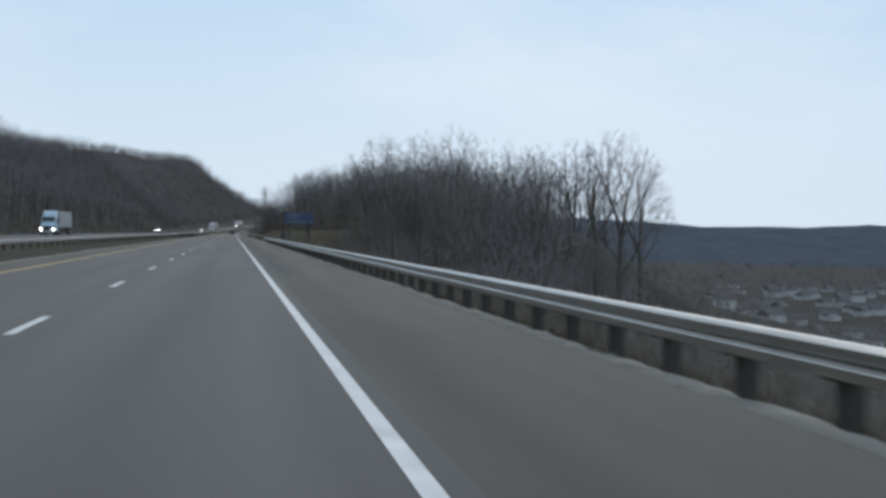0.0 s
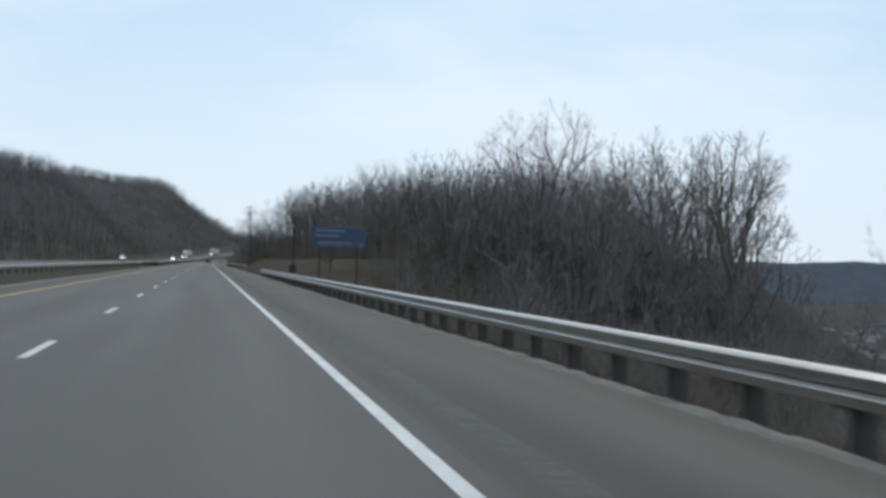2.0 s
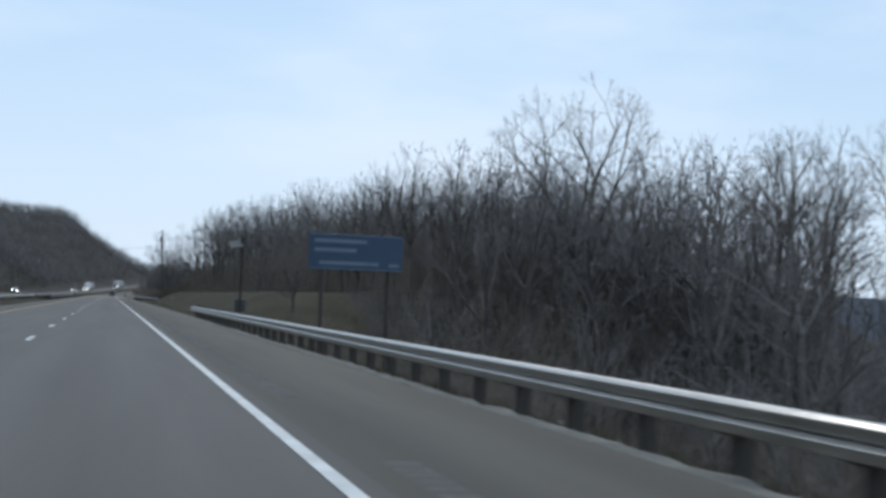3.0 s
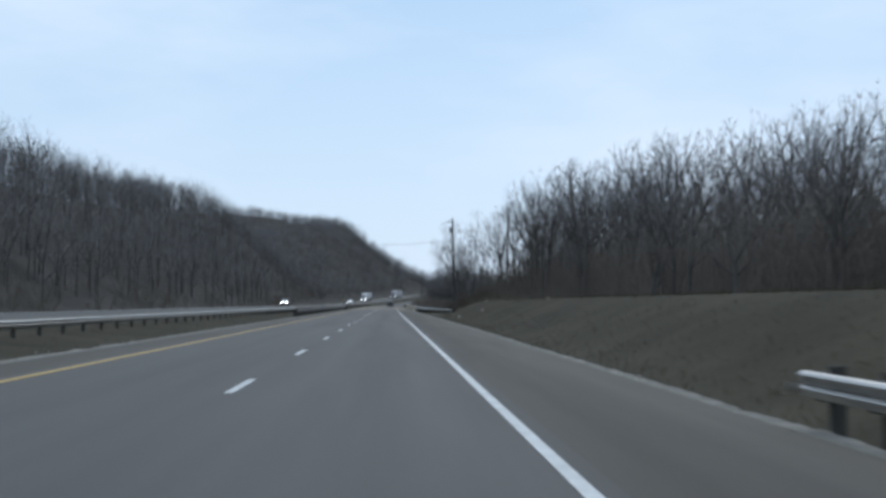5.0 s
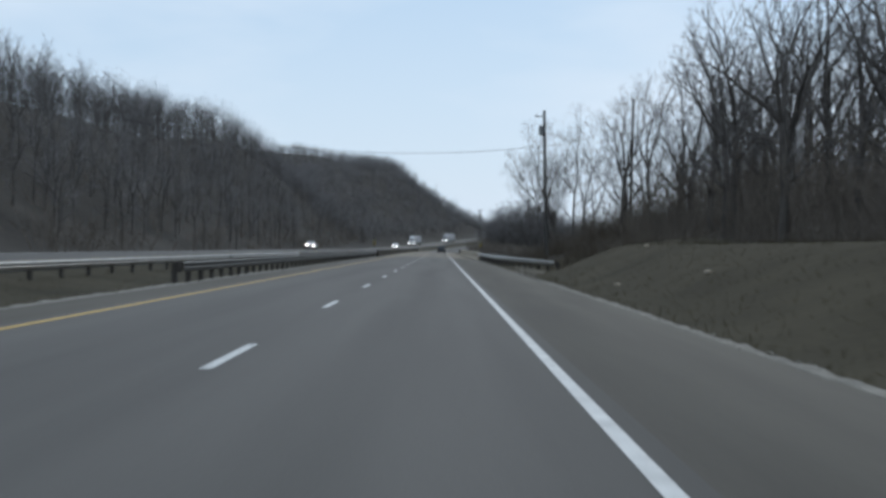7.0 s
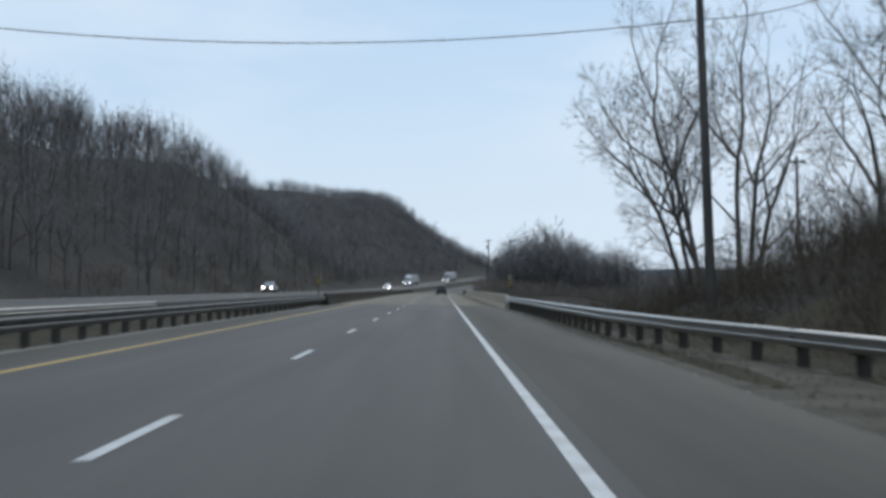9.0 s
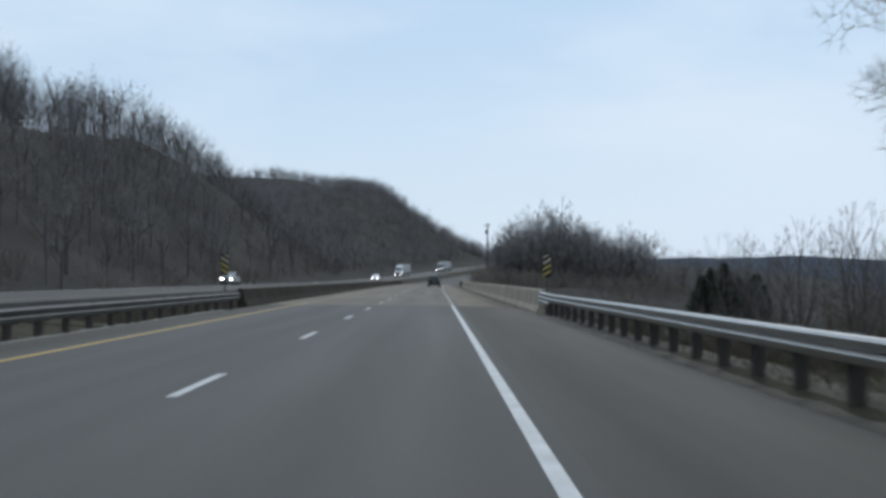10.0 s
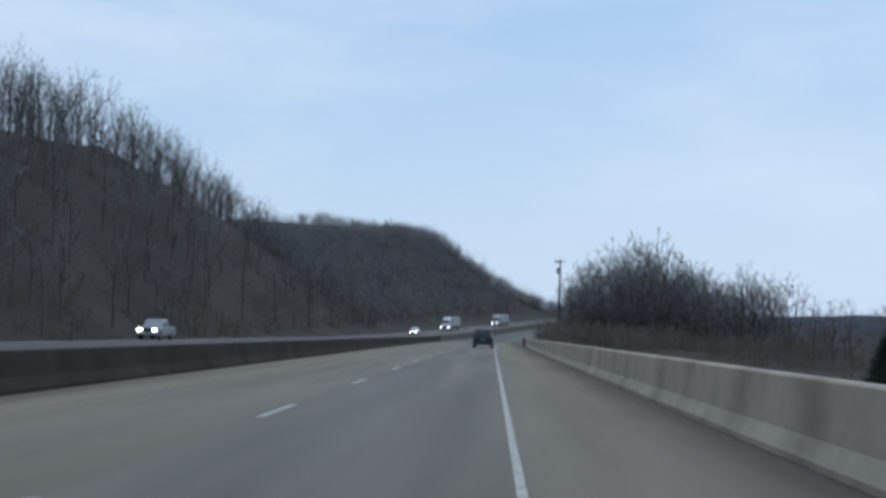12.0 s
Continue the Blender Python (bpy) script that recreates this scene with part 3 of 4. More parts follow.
    ob = new(name, mesh_of(name, np.concatenate(vs), np.concatenate(fs), [material, M_BARK], False, np.concatenate(bark).astype(int)))
    return tagged(ob, label, category, kind="stuff")


def wood_tree(seed, height, spread, twig, fork, gens, angle=0.45):
    """A lighter leafless tree for woods seen from afar."""
    made = forked(np.random.RandomState(seed), height, spread, gens, fork, height * 0.011, twig, 0.0, angle, 0.09, (3, 2), True)
    return (*joined(made), len(made[0][1]) + len(made[1][1]))


rng = np.random.RandomState(11)
low = [wood_tree(40 + i, 15, rng.uniform(0.26, 0.34), 0.033, rng.uniform(0.3, 0.42), 5, 0.6) for i in range(8)]
spots = []
while len(spots) < 1200:
    y = 70 + 640 * rng.rand() ** 0.95
    x = -38 - 64 * rng.rand() ** 0.85
    if x - float(bend(y)) < np.interp(y, [0, 600, 1000], [-38, -39, -60]):
        spots.append((x, y, rng.uniform(0.72, 1.0)))
for i in range(260):
    y = rng.uniform(90, 640)
    spots.append((-74 + float(bend(y)) - 26 * rng.rand(), y, rng.uniform(0.78, 1.02)))
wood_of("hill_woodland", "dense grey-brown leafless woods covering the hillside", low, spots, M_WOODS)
far_low = [wood_tree(60 + i, 14, 0.4, 0.11, 0.15, 4, 0.7) for i in range(5)]
spots = []
while len(spots) < 1600:
    if rng.rand() < 0.55:
        y = rng.uniform(640, 1080)
        x = np.interp(y, [660, 1000, 1080], [-45, -64, -60]) + float(bend(min(y, 1000))) - 105 * rng.rand()
    else:
        x, y = rng.uniform(-150, 130), rng.uniform(1040, 1330)
    spots.append((x, y, rng.uniform(0.6, 1.0)))
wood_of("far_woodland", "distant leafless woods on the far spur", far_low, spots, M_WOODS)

# trees beside the road, one by one
tree_thing(bare_tree(3, 10.3, 0.23, 4, 3, 0.53, 0.085, 0.0048, 0.0, 0.07, 0.5), "tall leafless roadside tree with a fan of ascending limbs", 8.12, 25.75, -3.0, 40, 1.0, "roadside trees")
tree_thing(bare_tree(8, 9.2, 0.29, 4, 3, 0.48, 0.085, 0.0048, 0.06, 0.07, 0.65), "leafless roadside tree that forks low and spreads wide", 9.65, 26.5, -3.2, 10, 1.0, "roadside trees")
for seed, x, y, h, z, sp in ((12, 30.8, 52, 17, -6.5, 0.28), (13, 33.5, 54, 15, -6.5, 0.24), (14, 28.4, 50, 16, -6.5, 0.22), (15, 21.7, 76, 14, -5.0, 0.28), (16, 22.6, 69, 12, -4.6, 0.24),
                             (17, 24.0, 92, 13, -4.5, 0.28), (18, 20.5, 86, 12, -4.5, 0.24), (19, 37.0, 101, 18, -6.0, 0.28)):
    tree_thing(bare_tree(seed, h, sp * 0.85, 3, 3, 0.46, None, 0.008, 0, 0.07, 0.5), "slender leafless tree on the falling slope", x, y, z, seed * 37, 1.0, "slope trees")
tree_thing(bare_tree(23, 20.8, 0.31, 5, 3, 0.36, 0.27, 0.011, 0, 0.06, 0.6), "large round-crowned leafless tree above the scrub", 29.2, 126.5, -3.2, 25, 1.0)
for seed, x, y, h, ln in ((31, 10.2, 295, 13.5, -0.16), (32, 11.6, 294.6, 14.5, 0.0), (33, 10.6, 299, 12.5, -0.26), (34, 12.6, 297, 13, 0.04), (35, 11.0, 300, 12, -0.08), (36, 13.4, 299, 12, 0.08), (37, 11.2, 297, 11, -0.38)):
    tree_thing(bare_tree(seed, h, 0.36, 3, 3, 0.4, 0.11, 0.0075, ln, 0.1, 0.62), "leafless tree in a clump beside the utility pole", x, y, None, 0, 1.0, "pole clump")


def wood_top(x, y):
    """Height that the wood's crowns reach above the bank, rising away from the road."""
    return np.interp(y, [134, 160, 200, 230, 260, 290], [12.0, 10.8, 13.4, 19.4, 21.2, 16.0]) + np.clip(np.interp(y, [150, 190], [0.28, 0.4]) * (x - 15), 0, 8)


kinds = [tree_thing(bare_tree(70 + i, 17, 0.24 + 0.014 * i, 4, 2, 0.36 + 0.02 * (i % 3), None, 0.0145, 0, 0.08, 0.6), "leafless woodland tree above the grassy bank", 24 + 2 * i, 236 + 6 * i, None, 50 * i, 0.82, "bank woodland", M_WOODS) for i in range(6)]
for x, y, top in ((18.2, 258, 19.5), (21.6, 263, 21.5), (25.0, 259, 20.5), (16.4, 264, 17.5), (20.0, 252, 18.5), (29.0, 262, 20.0), (33.5, 266, 20.5), (20.2, 137, 12.4), (22.6, 133.5, 12.0), (24.4, 140, 13.6), (21.0, 144, 12.8), (27.0, 138, 13.0), (18.6, 149, 11.6), (16.2, 141, 13.0), (17.8, 139, 14.5), (18.6, 144, 15.0), (17.0, 148, 13.0), (19.6, 141, 15.5), (15.4, 146, 11.5), (18.9, 137, 14.5)):
    z = float(terrain(x, y))
    copy_thing(kinds[int(x) % 6], pose(x, y, z, 0, 0, 40 * x) @ Matrix.Scale((top - z) / 17.0, 4))
placed = 6
while placed < 112:
    y = rng.uniform(134, 300)
    x = np.interp(y, [134, 150, 200, 300], [21, 17, 14.5, 14]) + 34 * rng.rand() ** 1.4
    if 280 < y < 312 and x < 18:
        continue
    z = float(terrain(x, y))
    copy_thing(kinds[placed % 6], pose(x, y, z, 0, 0, rng.uniform(0, 360)) @ Matrix.Scale((wood_top(x, y) - z) / 17.0 * rng.uniform(0.88, 1.04), 4))
    placed += 1
for seed, x, y, h in ((61, 13.6, 278.5, 14), (62, 16.2, 280, 15), (63, 18.4, 277, 14), (64, 15.0, 284, 12.5)):
    tree_thing(bare_tree(seed, h, 0.38, 3, 3, 0.34, 0.16, 0.008, -0.06, 0.1, 0.6), "wide-spreading leafless tree on the mound behind the utility pole", x, y, None, seed * 50, 1.0, "mound trees")
kinds = [tree_thing(bare_tree(90 + i, 11, 0.34, 4, 2, 0.34, None, 0.0135, 0, 0.08, 0.65), "low leafless tree on the slope below the road", 24 + 5 * i, 121 + 3 * i, None, 70 * i, 1.15, "lower slope trees", M_WOODS) for i in range(4)]
placed = 4
while placed < 38:
    x, y = rng.uniform(18, 46), rng.uniform(110, 138)
    z = float(terrain(x, y))
    copy_thing(kinds[placed % 4], pose(x, y, z, 0, 0, rng.uniform(0, 360)) @ Matrix.Scale((np.interp(x, [18, 24, 40, 46], [11.5, 12, 9.5, 5]) - z) / 11.4 * rng.uniform(0.75, 1.02), 4))
    placed += 1
# the dark clump beyond the bridge
kinds = [tree_thing(bare_tree(110 + i, 15.5, 0.33, 5, 2, 0.2, None, 0.03, 0, 0.08, 0.65), "dark leafless tree in the clump beyond the bridge", 18 + 4 * i, 540 + 3 * i, None, 70 * i, 1.1, "bridge end trees", M_WOODS) for i in range(5)]
for x, y, s in ((26, 546, 1.25), (22, 542, 1.1), (29, 550, 1.15), (14, 552, 0.75), (12, 535, 0.6)):
    copy_thing(kinds[placed % 5], pose(x, y, float(terrain(x, y)), 0, 0, 50 * x) @ Matrix.Scale(s, 4))
placed = 0
while placed < 70:
    x, y = rng.uniform(13, 48), rng.uniform(528, 585)
    s = np.interp(x, [13, 20, 26, 32, 40, 48], [0.6, 0.95, 1.1, 0.95, 0.95, 0.85]) * rng.uniform(0.8, 1.08)
    copy_thing(kinds[placed % 5], pose(x, y, float(terrain(x, y)), 0, 0, rng.uniform(0, 360)) @ Matrix.Scale(s, 4))
    placed += 1


def shrub(seed, height, stems, wide, twig):
    rs = np.random.RandomState(seed)
    p0, p1, r = [], [], []
    for i in range(stems):
        a, q = rs.uniform(0, 6.28), rs.rand() ** 0.5 * wide * 0.35
        o = np.array([math.cos(a) * q, math.sin(a) * q, -0.3])
        d = unit(np.array([math.cos(a) * 0.4, math.sin(a) * 0.4, 1]) + rs.normal(0, 0.2, 3))
        e = o + d * height * rs.uniform(0.6, 1.1)
        p0.append(o)
        p1.append(e)
        r.append(twig * 1.5)
        for k in range(5):
            b = o + (e - o) * rs.uniform(0.25, 0.95)
            p0.append(b)
            p1.append(b + unit(d + rs.normal(0, 0.6, 3)) * height * rs.uniform(0.2, 0.45))
            r.append(twig)
    return cones(p0, p1, np.array(r))


# trees further back in the woods, too many to tell apart
back = [wood_tree(150 + i, 15, 0.32, 0.026, 0.32, 5, 0.62) for i in range(6)]
spots = [(np.interp(y, [134, 200, 300], [30, 26, 24]) + 34 * rng.rand(), y, rng.uniform(0.7, 1.1)) for y in rng.uniform(134, 305, 230)]
spots += [(rng.uniform(24, 44), y, rng.uniform(0.6, 0.85)) for y in rng.uniform(116, 140, 45)]
spots += [(rng.uniform(13, 50), y, rng.uniform(0.55, 0.95)) for y in rng.uniform(545, 620, 110)]
spots += [(rng.uniform(44, 95), y, rng.uniform(0.5, 0.8)) for y in rng.uniform(535, 640, 90)]
wood_of("back_woodland", "deeper rows of leafless trees behind the wood edge", back, spots, M_WOODS)
bushes = [shrub(200 + i, 2.2, 14, 2.2, 0.012) for i in range(6)]
spots = []
while len(spots) < 950:
    y = rng.uniform(-45, 330)
    e = np.interp(y, [-45, 104, 112, 120, 128, 145, 200, 285, 300, 330], [5.2, 5.2, 9, 11.5, 14, 17, 14, 9.5, 7.5, 6.5])
    x = e + 26 * rng.rand() ** 1.6
    if abs(x - 8) > 1.2 or y < 276 or y > 288:
        spots.append((x, y, rng.uniform(0.5, 1.2) * (0.75 if x < e + 3 else 1.15)))
wood_of("roadside_brush", "tangled leafless brush along the slope and wood edge", bushes, spots, M_BRUSH, "brush")
spots = []
while len(spots) < 580:
    y = 246 + 76 * rng.rand() ** 0.8
    x = np.interp(y, [246, 270, 300, 322], [10.5, 8, 6.2, 5.2]) + 13 * rng.rand()
    spots.append((x, y, rng.uniform(0.2, 0.6) if y < 268 else rng.uniform(0.3, 0.95)))
wood_of("bank_scrub", "low brown dead weeds and brambles on the mound beside the guardrail", bushes, spots, M_SCRUB, "scrub")
tufts = [shrub(260 + i, 1.2, 6, 1.6, 0.011) for i in range(6)]
spots = []
while len(spots) < 1050:
    y = rng.uniform(262, 322)
    x = np.interp(y, [262, 275, 300, 322], [8.5, 6.0, 4.6, 4.4]) + 10 * rng.rand() ** 1.2
    spots.append((x, y, rng.uniform(0.25, 0.8)))
wood_of("mound_weeds", "matted brown dead grass and weeds on the mound", tufts, spots, M_SCRUB, "weeds")
under = [shrub(240 + i, 5.0, 12, 3.5, 0.018) for i in range(5)]
spots = []
while len(spots) < 640:
    y = rng.uniform(130, 300)
    x = np.interp(y, [134, 150, 200, 270, 300], [21, 17, 15, 13, 12]) + 22 * rng.rand()
    spots.append((x, y, rng.uniform(0.5, 1.1) if x < 18 else rng.uniform(0.8, 1.5)))
spots += [(np.interp(y, [294, 335], [9.0, 6.6]) + 16 * rng.rand(), y, rng.uniform(0.35, 0.7)) for y in rng.uniform(286, 314, 130)]
spots += [(rng.uniform(16, 46), rng.uniform(96, 134), rng.uniform(0.6, 1.25)) for _ in range(190)]
wood_of("wood_understory", "grey leafless saplings and undergrowth beneath the bank trees", under, spots, M_BRUSH, "undergrowth")
bigger = [shrub(220 + i, 4.2, 12, 5, 0.03) for i in range(5)]
spots = [(rng.uniform(7, 80), rng.uniform(335, 640), rng.uniform(0.6, 1.2)) for _ in range(360)]
spots += [(rng.uniform(9, 52), rng.uniform(505, 560), rng.uniform(0.6, 1.1)) for _ in range(170)]
spots = [p for p in spots if p[0] - float(bend(p[1])) > 6.5]
spots += [(x, y, s) for x, y, s in ((rng.uniform(20, 130), rng.uniform(-30, 320), rng.uniform(0.8, 1.5)) for _ in range(260)) if x > 40 or y < 118]
spots += [(rng.uniform(60, 520), rng.uniform(60, 900), rng.uniform(1.0, 2.2)) for _ in range(220)]
spots += [(-36.5 - 34 * rng.rand() ** 1.7, rng.uniform(60, 720), rng.uniform(0.5, 1.1)) for _ in range(420)]
spots = [p for p in spots if p[0] > 0 or p[0] - float(bend(p[1])) < -35]
wood_of("valley_brush", "dark leafless scrub in the valley and along the hill foot", bigger, spots, M_BRUSH, "brush")


fine = [wood_tree(170 + i, 15, 0.34, 0.016, 0.34, 6, 0.62) for i in range(4)]
spots = []
while len(spots) < 150:
    x, y = 13 + 62 * rng.rand() ** 1.2, rng.uniform(-38, 112)
    spots.append((x, y, rng.uniform(0.46, 0.66) if y > 5 + (x - 14) * 2.4 else rng.uniform(0.24, 0.36)))
wood_of("slope_woodland", "low grey leafless trees covering the slope below the rail", fine, spots, M_WOODS)
spots = [(60 + 800 * rng.rand() ** 1.2, rng.uniform(60, 1350), rng.uniform(0.5, 1.1)) for _ in range(700)]
spots += [(y * rng.uniform(0.25, 0.95), y, rng.uniform(1.0, 2.0)) for y in rng.uniform(1000, 2350, 420)]
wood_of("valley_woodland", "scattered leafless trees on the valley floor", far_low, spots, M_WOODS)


def cedar(seed, height):
    rs = np.random.RandomState(seed)
    p0, p1, r = [], [], []
    for i in range(2400):
        s = rs.rand() ** 0.8
        a, reach = rs.uniform(0, 6.28), height * 0.4 * (1.03 - s) ** 0.75 * rs.uniform(0.3, 1.15)
        o = np.array([0, 0, height * (0.05 + 0.9 * s)])
        e = o + np.array([math.cos(a) * reach, math.sin(a) * reach, reach * rs.uniform(-0.1, 0.5)])
        p0.append(o + (e - o) * rs.uniform(0.2, 0.75))
        p1.append(e)
        r.append(0.05 + 0.035 * rs.rand())
    return cones(p0, p1, np.array(r))


for i, (x, y, h) in enumerate(((47.6, 474, 10.8), (48.9, 489, 9.2), (51.0, 478, 8.4), (45.2, 480, 8.0), (43.4, 471, 8.2), (53.2, 476, 9.4), (50.0, 468, 7.6), (55.6, 482, 8.6))):
    z = float(terrain(x, y))
    t = thing("evergreen_tree", "dark green pointed cedar below the bridge", "evergreen tree", "cedars", at=pose(x, y, z))
    part("trunk", rod((0, 0, -0.5), (0, 0, h * 0.9), 0.16, 0.03), M_BARK, t)
    part("crown", cedar(300 + i, h), M_CEDAR, t, "dark evergreen foliage")

# young trees on the grassy bank and small ones behind the bridge barrier
for i, (x, y, h) in enumerate(((11.5, 158.0, 3.6), (23.2, 221.3, 3.4), (14.2, 183.9, 4.0))):
    tree_thing(bare_tree(400 + i, h, 0.3, 3, 2, 0.3, 0.13, 0.012, 0.0, 0.12), "small crooked leafless tree standing in the grass", x, y, None, 60 * i, 1.0, "bank saplings")
tree_thing(bare_tree(406, 4.3, 0.42, 5, 3, 0.24, 0.1, 0.009, 0.0, 0.08, 0.6), "small dense dark-twigged leafless tree standing in the grass", 9.4, 124.0, None, 20, 1.0, "bank saplings")
for i, (x, y, h) in enumerate(((51, 522, 10), (56, 530, 11), (60, 526, 10), (65, 540, 11), (72, 535, 12), (46, 515, 9))):
    tree_thing(bare_tree(420 + i, h, 0.3, 3, 2, 0.36, None, 0.018), "small leafless tree in the hollow behind the barrier", x, y, None, 50 * i, 1.0, "hollow trees")
for i in range(13):
    x, y = rng.uniform(15, 28), rng.uniform(330, 354)
    z = float(terrain(x, y))
    tree_thing(bare_tree(440 + i, rng.uniform(3.4, 5.2) - z, 0.24, 3, 2, 0.45, 0.09, 0.009, rng.normal(0, 0.05), 0.07, 0.42), "thin leafless tree rising from the hollow behind the guardrail", x, y, z, 70 * i, 1.0, "guardrail hollow trees")


# ---- guardrails ----
def w_profile(humps=2, depth=0.082, t=0.004):
    """The corrugated section of a beam: (offset, height), front then back."""
    step = 0.155
    front = []
    for h in range(humps):
        b = h * step
        front += [(0.0, b + 0.002), (0.026, b + 0.012), (0.054, b + 0.05), (0.077, b + 0.092), (depth, b + 0.104), (0.075, b + 0.114), (0.04, b + 0.142), (0.0, b + 0.152)]
    return front + [(a - t, b) for a, b in front[::-1]]


def beam_mesh(name, length, humps=2, material=None):
    bm = prism([(-a, b) for a, b in w_profile(humps)], 0, length, "y")
    me = bpy.data.meshes.new(name)
    bm.to_mesh(me)
    bm.free()
    me.materials.append(material or M_STEEL)
    return me


PANEL = 3.81
M_BEAM = beam_mesh("beam_panel", PANEL + 0.03)
# the same beam in a darker, less metallic steel, for the median rail
M_DULL = beam_mesh("beam_panel", PANEL + 0.03, 2, M_OLDSTEEL)
M_THRIE = beam_mesh("three_wave_panel", PANEL + 0.03, 3)


def post_mesh(high):
    bm = box(0.15, 0.2, high + 0.9, 0, 0, (high - 0.9) / 2, 0.012)
    me = bpy.data.meshes.new("post")
    bm.to_mesh(me)
    bm.free()
    me.materials.append(M_POST)
    return me


def block_mesh():
    bm = box(0.14, 0.15, 0.34, 0, 0, 0, 0.01)
    me = bpy.data.meshes.new("spacer_block")
    bm.to_mesh(me)
    bm.free()
    me.materials.append(M_POST)
    return me


POST, BLOCK = post_mesh(0.74), block_mesh()


def guardrail(label, path, top, side=1, spacing=1.905, seed=0, thrie=False, tall=0.0, beam=None):
    """A corrugated steel rail on posts along a path of (x, y, ground). side 1: traffic on the -x side; -1: on the +x side."""
    rs = np.random.RandomState(seed)
    p = np.array(path, float)
    arc = np.concatenate([[0], np.cumsum(np.hypot(np.diff(p[:, 0]), np.diff(p[:, 1])))])
    at = lambda s: np.array([np.interp(s, arc, p[:, k]) for k in range(3)])
    n = int(arc[-1] // PANEL)
    off = arc[-1] - n * PANEL
    rail = thing("guardrail", label, "guardrail", "guardrails")
    for i in range(n):
        a, b = at(off + i * PANEL), at(off + (i + 1) * PANEL)
        yaw = math.degrees(math.atan2(-(b[0] - a[0]), b[1] - a[1]))
        last = thrie and i == n - 1
        o = part("beam_panel", M_THRIE if last else (beam or M_BEAM), None, rail)
        tilt = math.degrees(math.atan2(b[2] - a[2] + (0.05 if last else 0), PANEL))
        lift = top - 0.31 - (0.155 if last else 0) + rs.normal(0, 0.0012)
        m = pose(a[0], a[1], a[2] + lift, tilt, 0, yaw)
        o.matrix_basis = m if side > 0 else pose(b[0], b[1], b[2] + lift, -tilt, 0, yaw + 180)
    k = int(n * PANEL / spacing)
    for i in range(k + 1):
        c, d = at(off + i * spacing), at(min(off + i * spacing + 0.5, arc[-1] + 0.5))
        if i == k:
            c, d = at(off + i * spacing - 0.4), at(off + i * spacing)
        yaw = math.degrees(math.atan2(-(d[0] - c[0]), d[1] - c[1])) + rs.normal(0, 2)
        lean = rs.normal(0, 1.2)
        if tall and i in (k - 3,):
            lean = 16
        nx_, ny_ = math.cos(math.radians(yaw)) * side, math.sin(math.radians(yaw)) * side
        o = part("post", POST, None, rail)
        o.matrix_basis = pose(c[0] + nx_ * 0.24, c[1] + ny_ * 0.24, c[2] + top - 0.77 + rs.normal(0, 0.01) + (tall if i > k - 14 else 0), lean, rs.normal(0, 1), yaw)
        o = part("spacer_block", BLOCK, None, rail)
        o.matrix_basis = pose(c[0] + nx_ * 0.08, c[1] + ny_ * 0.08, c[2] + top - 0.165, 0, 0, yaw)
    return rail


r1 = guardrail("galvanised steel guardrail on dark wooden posts beside the drop", [(3.5, -61.99, -0.11), (3.5, 128.51, -0.11)], 0.68, 1, seed=1, tall=0.09)
end = prism([(0.0, 0.0), (0.05, 0.0), (0.11, 0.04), (0.13, 0.1), (0.126, 0.102), (0.105, 0.046), (0.05, 0.006), (0.0, 0.006)], -0.16, 0.16, "y")
part("end_plate", end, M_STEEL, r1, "curled steel end plate", pose(3.44, 128.54, 0.415, 0, 90, 90))
guardrail("galvanised steel guardrail that leads to the bridge barrier", [(7.5, 256.3, -0.34), (6.8, 258.2, -0.3), (5.2, 264, -0.2), (3.95, 271.5, -0.14), (3.45, 279, -0.1), (3.35, 324.05, -0.1)], 0.86, 1, seed=2, thrie=True)
guardrail("dull dark steel median guardrail that ends at the bridge", [(-9.45, 214, -0.1), (-9.35, 222, -0.1), (-9.3, 327.9, -0.1)], 0.74, -1, seed=3, beam=M_DULL)
guardrail("pale steel guardrail along the far side of the median", [(-17.0, -58, -0.42), (-17.0, 268, -0.42)], 0.78, -1, 3.81, seed=4)
guardrail("pale steel guardrail with close posts before the opposite bridge", [(-17.0, 268.3, -0.42), (-17.0, 310.3, -0.42)], 0.78, -1, 1.905, seed=5)


# ---- bridge barriers ----
def barrier(label, u, y0, y1, side, material, high=0.82):
    """Concrete safety barrier in cast lengths; side 1 faces the -x side."""
    b = thing("bridge_barrier", label, "barrier", "bridge barriers")
    prof = [(0.0, -0.25), (0.0, 0.08), (0.13, 0.3), (0.2, high - 0.03), (0.23, high), (0.4, high), (0.43, high - 0.03), (0.43, -0.25)]
    n = int((y1 - y0) / 6.1)
    for i in range(n):
        a, c = y0 + 6.1 * i + 0.002, y0 + 6.1 * (i + 1) - 0.002
        v, f = [], []
        for y in (a, c):
            for q, z in prof:
                v.append((u + side * q + float(bend(y)), y, float(grade(y)) + z + slope(max(u, 0))))
        k = len(prof)
        f = [(j, (j + 1) % k, k + (j + 1) % k, k + j) for j in range(k)] + [tuple(range(k)), tuple(range(2 * k - 1, k - 1, -1))]
        part("barrier_length", (v, f), material, b)
    return b


barrier("pale stained concrete bridge barrier with sloping face", 3.22, 324.3, 520, 1, M_CONC, 0.97)
barrier("dark concrete barrier along the median side of the bridge", -8.98, 328.2, 520, -1, M_CONCDARK, 0.8)


